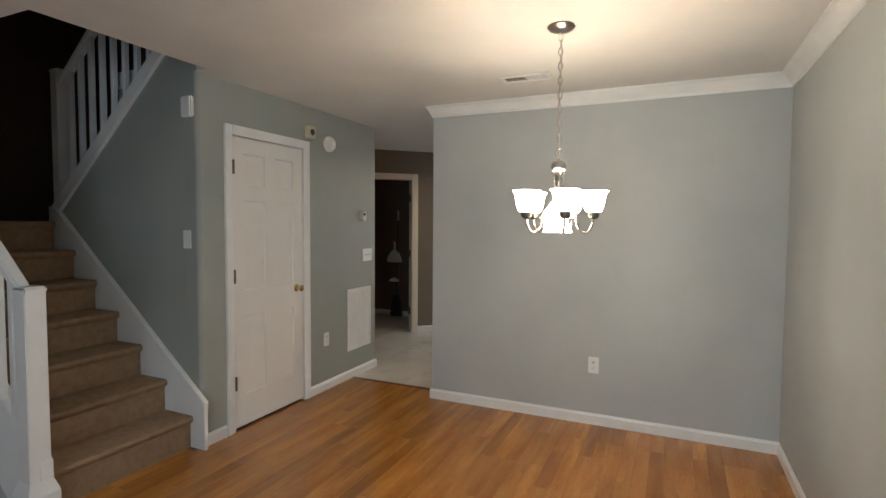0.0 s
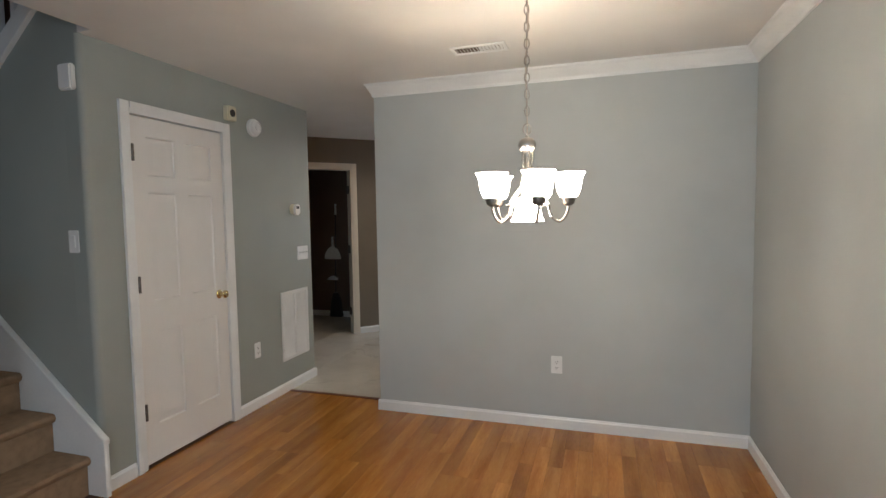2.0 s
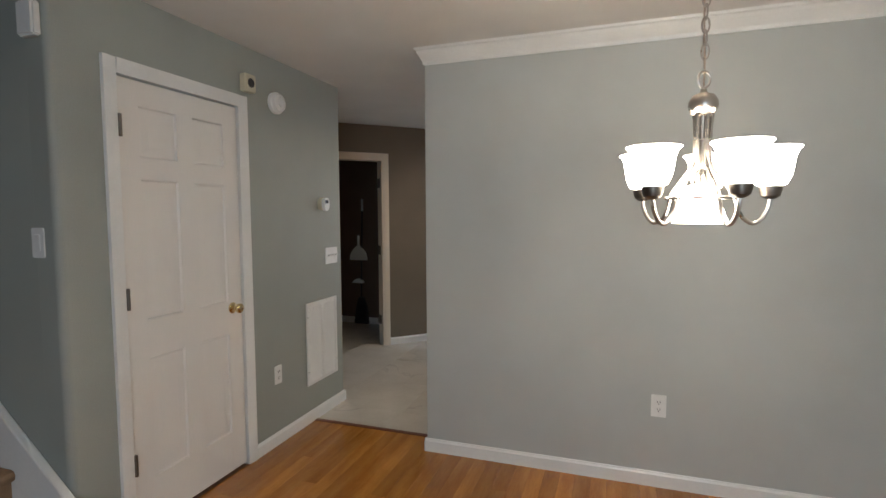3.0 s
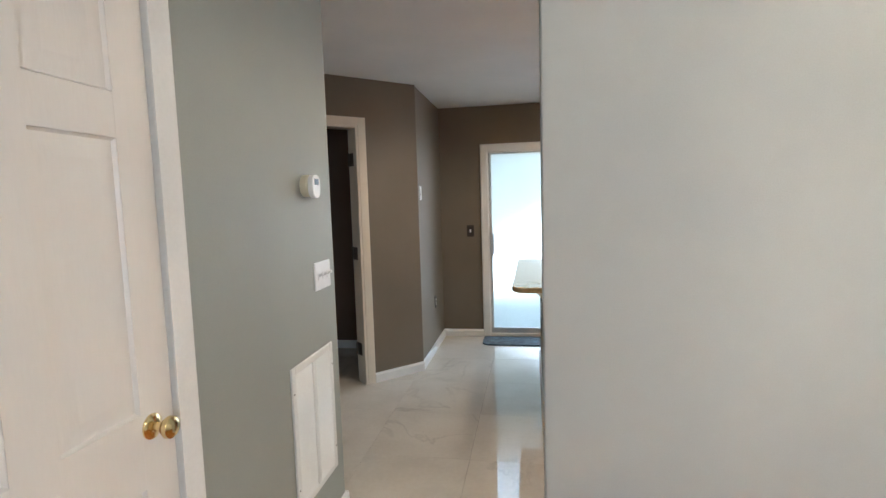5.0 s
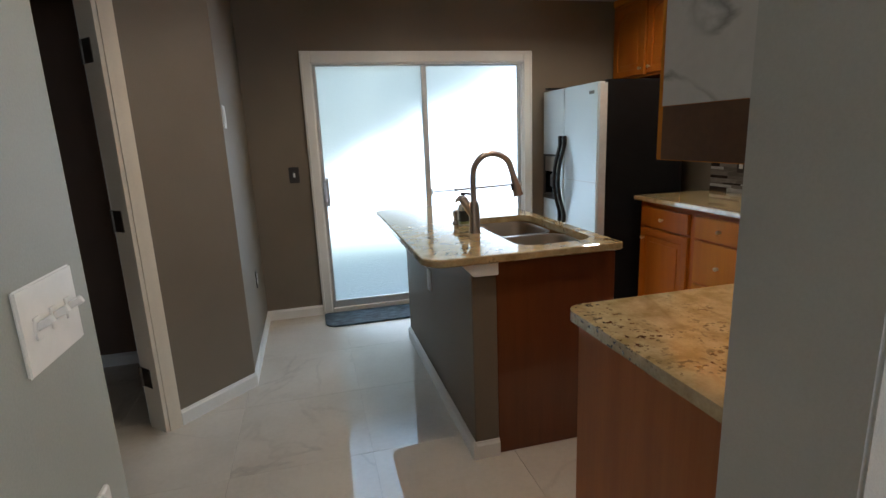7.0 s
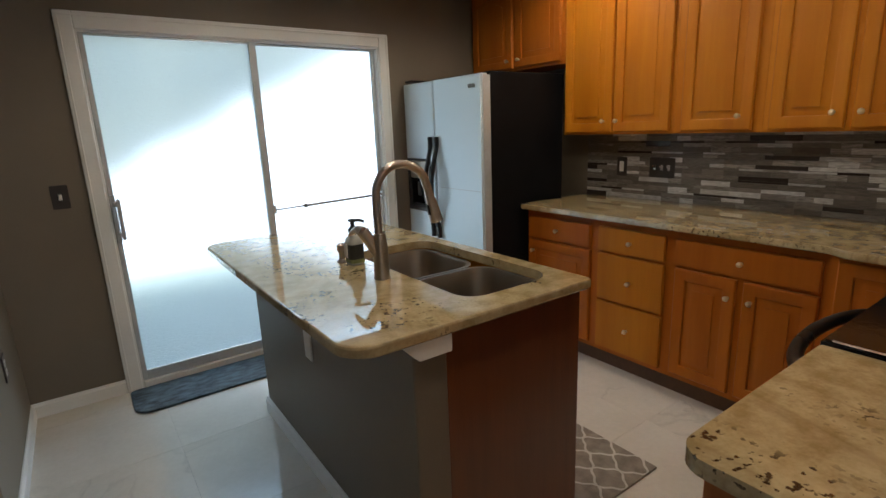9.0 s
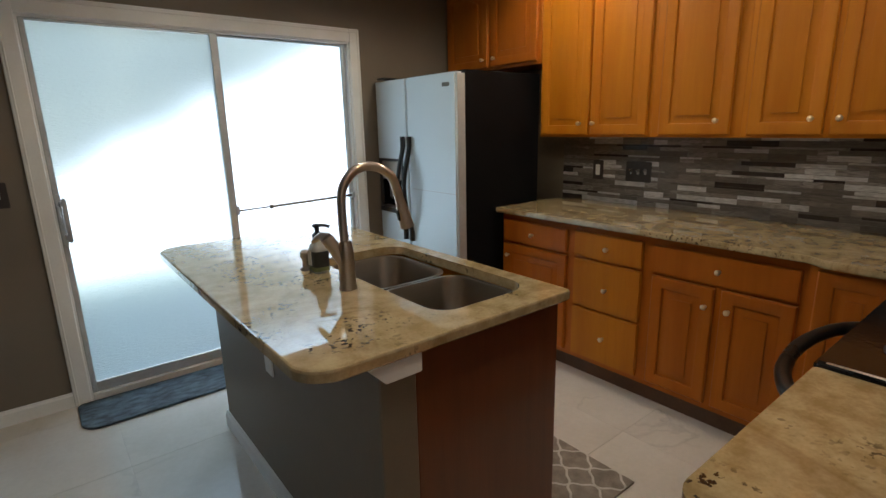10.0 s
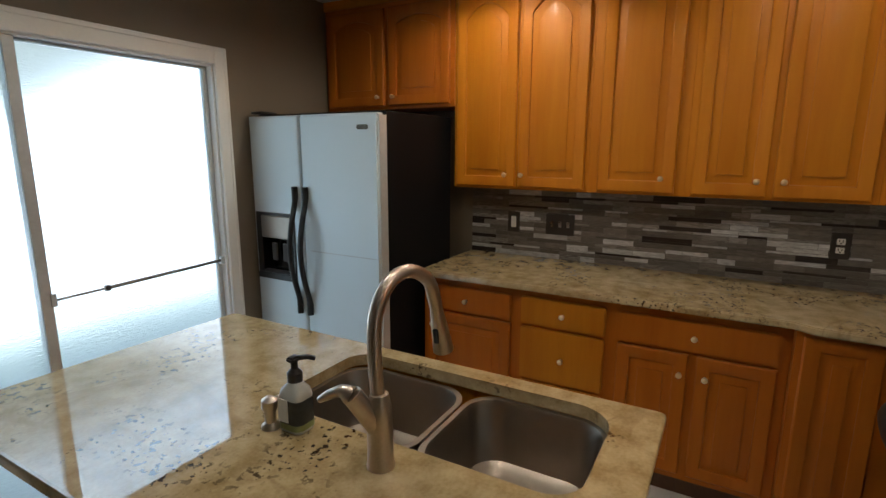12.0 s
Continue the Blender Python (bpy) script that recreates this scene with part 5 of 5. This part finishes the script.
def stove():
    x0, x1, y0, y1 = 1.612, 2.370, 0.210, 0.850
    t = thing("range", ((x0 + x1) / 2, 0.53, 0), "black electric range with a bowed door handle", "range")
    B = M["black_gloss"]
    part("body", bm_box(x0, x1, y0, y1 - 0.03, 0.02, 0.895, 0.004), B, t)
    part("cooktop", bm_box(x0, x1, y0, y1 + 0.012, 0.896, 0.922, 0.008, 3), B, t, "black glass cooktop")
    part("edge_trim", bm_box(x0 + 0.001, x0 + 0.006, y0 + 0.02, y1 - 0.01, 0.9205, 0.9235, 0.001), M["nickel"], t, "thin bright edge trim")
    part("oven_door", bm_box(x0 + 0.01, x1 - 0.01, y1 - 0.03, y1 + 0.022, 0.23, 0.865, 0.008, 2), B, t)
    part("drawer", bm_box(x0 + 0.01, x1 - 0.01, y1 - 0.03, y1 + 0.018, 0.04, 0.215, 0.008, 2), B, t)
    part("back_panel", bm_box(x0, x1, y0 - 0.002, y0 + 0.07, 0.9225, 1.09, 0.008, 2), B, t)
    yy = y1 + 0.02
    pts = curve_pts([(x0 + 0.05, yy, 0.785), (x0 + 0.09, yy + 0.050, 0.790), (x0 + 0.20, yy + 0.098, 0.795), ((x0 + x1) / 2, yy + 0.118, 0.797), (x1 - 0.20, yy + 0.098, 0.795), (x1 - 0.09, yy + 0.050, 0.790), (x1 - 0.05, yy, 0.785)], 7)
    part("door_handle", bm_tube(pts, 0.019, 12), M["black_plastic"], t, "bowed black oven handle")
    for bx, by, r in ((1.80, 0.40, 0.085), (2.18, 0.40, 0.105), (1.80, 0.68, 0.105), (2.18, 0.68, 0.085)):
        part("burner_ring", bm_lathe([(r, 0.9222), (r, 0.9228), (r - 0.006, 0.9228), (r - 0.006, 0.9222)], bx, by, 32), M["dark_plastic"], t, "", False)


stove()


def fridge():
    y0, y1, top, xf = 2.838, 3.686, 1.698, 2.320
    t = thing("refrigerator", (2.7, 3.26, 0), "side-by-side refrigerator with steel doors and black sides", "refrigerator")
    part("cabinet", bm_box(xf + 0.070, 3.02, y0 + 0.001, y1 - 0.003, 0.02, top + 0.012, 0.004), M["black_matt"], t, "matt black cabinet")
    seam = 3.328
    S = M["fridge_steel"]
    # freezer door with the dispenser opening sunk into it
    dy0, dy1, dz0, dz1 = 3.392, 3.664, 0.835, 1.190

    def rect(x, a, b, c, e):
        return [(x, a, c), (x, b, c), (x, b, e), (x, a, e)]
    fa, fb, za, zb = seam + 0.004, y1, 0.09, top
    fz = part("freezer_door", bm_loops([rect(xf + 0.062, fa, fb, za, zb), rect(xf + 0.010, fa, fb, za, zb), rect(xf + 0.003, fa + 0.003, fb - 0.003, za + 0.003, zb - 0.003), rect(xf, fa + 0.010, fb - 0.010, za + 0.010, zb - 0.010),
                                        rect(xf, dy0, dy1, dz0, dz1), rect(xf + 0.055, dy0 + 0.004, dy1 - 0.004, dz0 + 0.004, dz1 - 0.004)]), S, t, "brushed steel freezer door", False)
    rf = part("fridge_door", bm_box(xf, xf + 0.062, y0, seam - 0.004, 0.09, top, 0.010, 3), S, t, "brushed steel refrigerator door")
    # pale strip that draws a reflected line across the steel
    part("door_line", bm_box(xf - 0.0012, xf + 0.001, y0 + 0.012, seam - 0.05, 1.010, 1.015), M["alu"], rf, "thin pale line in place of a reflection", False)
    part("badge", bm_prism(rounded(2.893, 2.958, 1.622, 1.644, (0.009,) * 4, 5), "yz", xf - 0.003, xf), M["dark_nickel"], rf, "small oval badge")
    part("edge", bm_box(xf + 0.012, xf + 0.066, y0 - 0.0025, y0, 0.10, top - 0.01), M["alu"], rf, "", False)
    part("kick_grille", bm_box(xf + 0.03, xf + 0.06, y0 + 0.01, y1 - 0.01, 0.02, 0.085, 0.003), M["black_plastic"], t)
    part("hinge_cover", bm_box(xf + 0.01, xf + 0.12, y1 - 0.09, y1 - 0.01, top + 0.0125, top + 0.026, 0.004), M["black_plastic"], t)
    for y, s in ((seam + 0.036, 1), (seam - 0.036, -1)):
        pts = curve_pts([(xf - 0.012, y, 0.668), (xf - 0.014, y, 0.745), (xf - 0.050, y, 0.880), (xf - 0.064, y, 1.005), (xf - 0.050, y, 1.130), (xf - 0.014, y, 1.265), (xf - 0.012, y, 1.342)], 6)
        h = part("handle", bm_tube(pts, [0.0145 if 5 < q < len(pts) - 6 else 0.0165 for q in range(len(pts))], 12), M["black_plastic"], fz if s > 0 else rf, "bowed black handle")
    part("dispenser_frame", join(bm_box(xf - 0.006, xf + 0.002, dy0 - 0.006, dy1 + 0.006, dz1 - 0.010, dz1 + 0.006, 0.002), bm_box(xf - 0.010, xf + 0.002, dy0 - 0.006, dy1 + 0.006, dz0 - 0.006, dz0 + 0.028, 0.002),
                                 bm_box(xf - 0.006, xf + 0.002, dy0 - 0.006, dy0 + 0.010, dz0 + 0.028, dz1 - 0.010, 0.002), bm_box(xf - 0.006, xf + 0.002, dy1 - 0.030, dy1 + 0.006, dz0 + 0.028, dz1 - 0.010, 0.002)), M["black_plastic"], fz, "black dispenser frame", False)
    part("dispenser_recess", join(bm_box(xf + 0.048, xf + 0.052, dy0 + 0.005, dy1 - 0.005, dz0 + 0.006, dz1 - 0.006), bm_box(xf + 0.002, xf + 0.048, dy0 + 0.0045, dy0 + 0.009, dz0 + 0.006, dz1 - 0.006),
                                  bm_box(xf + 0.002, xf + 0.048, dy1 - 0.009, dy1 - 0.0045, dz0 + 0.006, dz1 - 0.006), bm_box(xf + 0.002, xf + 0.048, dy0 + 0.009, dy1 - 0.009, dz0 + 0.005, dz0 + 0.010)), M["black_gloss"], fz, "dark dispenser recess", False)
    part("dispenser_panel", bm_box(xf - 0.008, xf + 0.020, dy0 + 0.010, dy1 - 0.031, 1.058, dz1 - 0.011, 0.004), M["steel"], fz, "grey dispenser control panel", False)
    for yy in (3.46, 3.54):
        part("dispenser_lever", bm_box(xf + 0.010, xf + 0.022, yy, yy + 0.040, 0.93, 1.03, 0.005, 2), M["dark_plastic"], fz)
    part("dispenser_tray", bm_box(xf - 0.004, xf + 0.046, dy0 + 0.010, dy1 - 0.010, dz0 + 0.0285, dz0 + 0.036, 0.002), M["dark_plastic"], fz)


fridge()

# switches and outlets of the kitchen
wall_plate("light_switch", "dark bronze single switch plate beside the patio door", "light switch", (0.268, 3.72, 1.134), 0.075, 0.12, M["dark_plastic"], FRONT, toggles=1)
wall_plate("light_switch", "white switch plate on the wall beside the doorway corner", "light switch", (-0.04, 2.70, 1.53), 0.075, 0.12, M["white_plastic"], EAST, toggles=1, rocker=True)
wall_plate("outlet", "dark bronze outlet low on the side wall", "outlet", (-0.04, 3.245, 0.473), 0.075, 0.12, M["dark_plastic"], EAST, outlet=True, dark=True)
wall_plate("light_switch", "dark bronze rocker switch on the mosaic backsplash", "light switch", (3.236, 2.523, 1.111), 0.075, 0.12, M["dark_plastic"], WEST, toggles=1, rocker=True)
wall_plate("light_switch", "dark bronze triple switch plate on the mosaic backsplash", "light switch", (3.236, 2.243, 1.113), 0.165, 0.12, M["dark_plastic"], WEST, toggles=3, dark=True)
wall_plate("outlet", "dark bronze outlet on the mosaic backsplash", "outlet", (3.236, 0.96, 1.112), 0.075, 0.12, M["dark_plastic"], WEST, outlet=True, dark=True)


# mats
solid("door_mat", bm_prism(rounded(0.395, 1.26, 3.375, 3.695, (0.09, 0.09, 0.03, 0.03), 8), "xy", -0.001, 0.012, 0.004), M["mat_rubber"], "dark slate-blue rubber door mat on the tile", "door mat")


def trellis_rug():
    x0, x1, y0, y1 = 1.665, 2.090, 1.490, 2.45
    t = thing("rug", ((x0 + x1) / 2, (y0 + y1) / 2, 0), "taupe kitchen rug with a cream trellis pattern", "rug")
    part("weave", bm_box(x0, x1, y0, y1, -0.001, 0.009, 0.003), M["rug"], t)
    bms = []
    pw, ph = 0.1417, 0.16
    for i in range(3):
        for j in range(6):
            cx, cy = x0 + pw * (i + 0.5), y0 + ph * (j + 0.5)
            pts = []
            for k in range(24):
                a = 2 * math.pi * k / 24
                r = 1 + 0.16 * math.cos(4 * a)
                pts.append((cx + pw * 0.43 * r * math.cos(a), cy + ph * 0.43 * r * math.sin(a), 0.009))
            bms.append(bm_tube(pts, 0.0055, 5, True))
    lines = join(*bms)
    for v in lines.verts:
        v.co.z = 0.009 + (v.co.z - 0.009) * 0.25
        v.co.x = min(max(v.co.x, x0 + 0.002), x1 - 0.002)
        v.co.y = min(max(v.co.y, y0 + 0.002), y1 - 0.002)
    part("pattern", lines, M["rug_line"], t, "raised cream trellis lines")


trellis_rug()


# pantry: a dustpan and brush on the wall
def dustpan():
    x, y, z = -1.25, 3.2, 0.98
    t = thing("dustpan", (x, y, z), "white plastic dustpan hanging on the dark pantry wall", "dustpan")
    pan = bm_prism([(x - 0.13, z - 0.13), (x + 0.13, z - 0.13), (x + 0.115, z - 0.05), (x + 0.07, z + 0.02), (x + 0.02, z + 0.06), (x - 0.02, z + 0.06), (x - 0.07, z + 0.02), (x - 0.115, z - 0.05)], "xz", y - 0.05, y - 0.004, 0.008)
    part("pan", pan, M["white_plastic"], t)
    part("handle", bm_box(x - 0.014, x + 0.014, y - 0.035, y - 0.010, z + 0.055, z + 0.20, 0.006, 2), M["white_plastic"], t)
    h = thing("broom", (-1.19, 3.17, 0), "thin broom leaning on the dark pantry wall", "broom")
    part("stick", bm_tube([(-1.21, 3.16, 0.35), (-1.19, 3.185, 1.65)], 0.011, 10), M["dark_plastic"], h)
    part("grip", bm_tube([(-1.1905, 3.184, 1.50), (-1.19, 3.185, 1.66)], 0.014, 10), M["alu"], h, "pale grip")
    part("bristles", bm_prism([(-1.31, 0.0), (-1.10, 0.0), (-1.13, 0.22), (-1.18, 0.36), (-1.24, 0.36), (-1.28, 0.22)], "xz", 3.13, 3.19, 0.01), M["dark_plastic"], h)
    s = solid("folded_cloth", bm_prism([(-1.34, 0.545), (-1.16, 0.545), (-1.18, 0.575), (-1.22, 0.60), (-1.27, 0.605), (-1.31, 0.575)], "xz", 3.12, 3.19, 0.012), M["white_plastic"], "small white folded cloth on a pantry hook", "cloth")


dustpan()

# ---------------------------------------------------------------- laid pieces
rng = random.Random(7)


def rough_box(lx, ly, lz, bevel):
    b = bm_box(-lx / 2, lx / 2, -ly / 2, ly / 2, -lz, 0)
    top = [e for e in b.edges if all(v.co.z > -1e-6 for v in e.verts)]
    bmesh.ops.bevel(b, geom=top, offset=bevel, segments=1, affect="EDGES")
    me = bpy.data.meshes.new("piece")
    b.to_mesh(me)
    b.free()
    return me


def lay(name, me, loc, parent, rot=None):
    ob = new(name, me)
    ob.parent = parent
    ob.location = Vector(loc) - ORIGIN[parent.name]
    if rot:
        ob.rotation_euler = rot
    return ob


# oak strips run along y
PW = 0.083
lengths = (0.50, 0.75, 1.00, 1.30, 1.60)
plank_mesh = {}
for ln in lengths:
    me = rough_box(PW - 0.0005, ln - 0.0005, 0.004, 0.0004)
    me.materials.append(M["oak"])
    plank_mesh[ln] = me
count = 0
far = []
for ci in range(-39, 42):
    cxp = 0.0 + PW * (ci + 0.5)
    if cxp > 3.40:
        break
    if cxp < -3.2:
        continue
    y = JOIN - 0.0
    first = True
    while y > -5.4:
        ln = rng.choice(lengths)
        if first:
            ln = rng.choice(lengths[:3])
            first = False
        y1, y0 = y, y - ln
        y = y0
        if cxp < 0 and y1 > -1.5:
            continue
        if cxp < -0.05 and y1 > -2.45:
            if y0 > -2.47:
                continue
            y1 = -2.46
        y0 = max(y0, -5.42)
        if y1 > -3.9 and y0 > -5.42 and cxp > -0.05 and count < 300:
            lay("plank", plank_mesh[ln], (cxp, (y0 + y1) / 2, 0), floor_oak)
            count += 1
        else:
            far.append((cxp, y0, y1))
verts, faces = [], []
for cxp, y0, y1 in far:
    k = len(verts)
    verts += [(cxp - PW / 2 + 0.0005, y0, 0), (cxp + PW / 2 - 0.0005, y0, 0), (cxp + PW / 2 - 0.0005, y1 - 0.001, 0), (cxp - PW / 2 + 0.0005, y1 - 0.001, 0)]
    faces.append((k, k + 1, k + 2, k + 3))
me = bpy.data.meshes.new("planks")
me.from_pydata(verts, [], faces)
me.materials.append(M["oak"])
o = new("planks", me)
o.parent = floor_oak
o.location = -ORIGIN[floor_oak.name]
tagged(o, kind="stuff")

# marble tiles
TS = 0.61
edge_mesh = {}
xs = [(-2.5, -1.9)] + [(-1.9 + TS * i, -1.9 + TS * (i + 1)) for i in range(9)]
ys = [(JOIN, 0.50)] + [(0.50 + TS * j, 0.50 + TS * (j + 1)) for j in range(6)]
for x0, x1 in xs:
    for y0, y1 in ys:
        x1c, y1c = min(x1, 3.25), min(y1, 3.90)
        if x1c - x0 < 0.05 or y1c - y0 < 0.05:
            continue
        key = (round(x1c - x0, 3), round(y1c - y0, 3))
        if key not in edge_mesh:
            m2 = rough_box(key[0] - 0.0012, key[1] - 0.0012, 0.006, 0.0004)
            m2.materials.append(M["marble_floor"])
            edge_mesh[key] = m2
        lay("floor_tile", edge_mesh[key], ((x0 + x1c) / 2, (y0 + y1c) / 2, 0), floor_tile, (rng.uniform(-0.0006, 0.0006), rng.uniform(-0.0006, 0.0006), 0))
# threshold between the floors
setting("trim_threshold", bm_prism([(JOIN - 0.02, 0.0), (JOIN + 0.02, 0.0), (JOIN + 0.012, 0.006), (JOIN - 0.012, 0.006)], "yz", 0.014, 0.92), M["cherry"], "low wooden threshold strip between oak and tile", "threshold")

# mosaic backsplash
splash = setting("backsplash", bm_box(3.240, 3.2495, 0.206, 2.80, 0.911, 1.322), M["dark_grout"], "linear glass and stone mosaic backsplash in greys", "backsplash")
strip_len = (0.08, 0.12, 0.16, 0.24)
strip_high = (0.012, 0.021, 0.029)
strip_mesh = {}
for ln in strip_len:
    for hz in strip_high:
        for k in range(5):
            b = bm_box(-0.004, 0, -ln / 2 + 0.0008, ln / 2 - 0.0008, -hz / 2 + 0.0008, hz / 2 - 0.0008)
            m3 = bpy.data.meshes.new("strip")
            b.to_mesh(m3)
            b.free()
            m3.materials.append(M["tile%d" % k])
            strip_mesh[ln, hz, k] = m3
rows_h = [strip_high[q] for q in (2, 1, 0, 2, 1, 2, 0, 1, 2, 0, 1, 2, 1, 0, 2, 1, 0, 2, 1)]
rows_z, z_at = [], 0.911
for hz in rows_h:
    if z_at + hz > 1.3225:
        break
    rows_z.append((z_at + hz / 2, hz))
    z_at += hz
if 1.3215 - z_at > 0.004:
    rows_z.append(((1.3215 + z_at) / 2, 1.3215 - z_at))
placed = 0
bulk = {k: [[], []] for k in range(5)}
for z, hz in rows_z:
    y = 2.80
    thin = hz < 0.015
    while y > 0.21:
        ln = rng.choice(strip_len[1:] if thin else strip_len)
        k = rng.choices((0, 1, 2, 3, 4), (30, 28, 12, 20, 10) if thin else (28, 26, 18, 7, 21))[0]
        if k == 4:
            ln = min(ln, 0.20)
        ln = min(ln, y - 0.206)
        y0 = y - ln
        near = 0.75 < y0 and y < 2.75
        if near and (ln, hz, k) in strip_mesh and placed < 300:
            lay("mosaic_strip", strip_mesh[ln, hz, k], (3.2395, (y0 + y) / 2, z), splash)
            placed += 1
        elif ln > 0.01:
            v, f = bulk[k]
            n0 = len(v)
            a, b_, c_, d_ = y0 + 0.0008, y - 0.0008, z - hz / 2 + 0.0008, z + hz / 2 - 0.0008
            for xx in (3.2395, 3.2355):
                v += [(xx, a, c_), (xx, b_, c_), (xx, b_, d_), (xx, a, d_)]
            f += [(n0 + 4, n0 + 7, n0 + 6, n0 + 5), (n0, n0 + 1, n0 + 5, n0 + 4), (n0 + 1, n0 + 2, n0 + 6, n0 + 5), (n0 + 2, n0 + 3, n0 + 7, n0 + 6), (n0 + 3, n0, n0 + 4, n0 + 7)]
        y = y0
for k, (v, f) in bulk.items():
    if v:
        me = bpy.data.meshes.new("mosaic")
        me.from_pydata(v, [], f)
        me.materials.append(M["tile%d" % k])
        o = new("mosaic", me)
        o.parent = splash
        o.location = -ORIGIN[splash.name]
        tagged(o, kind="stuff")
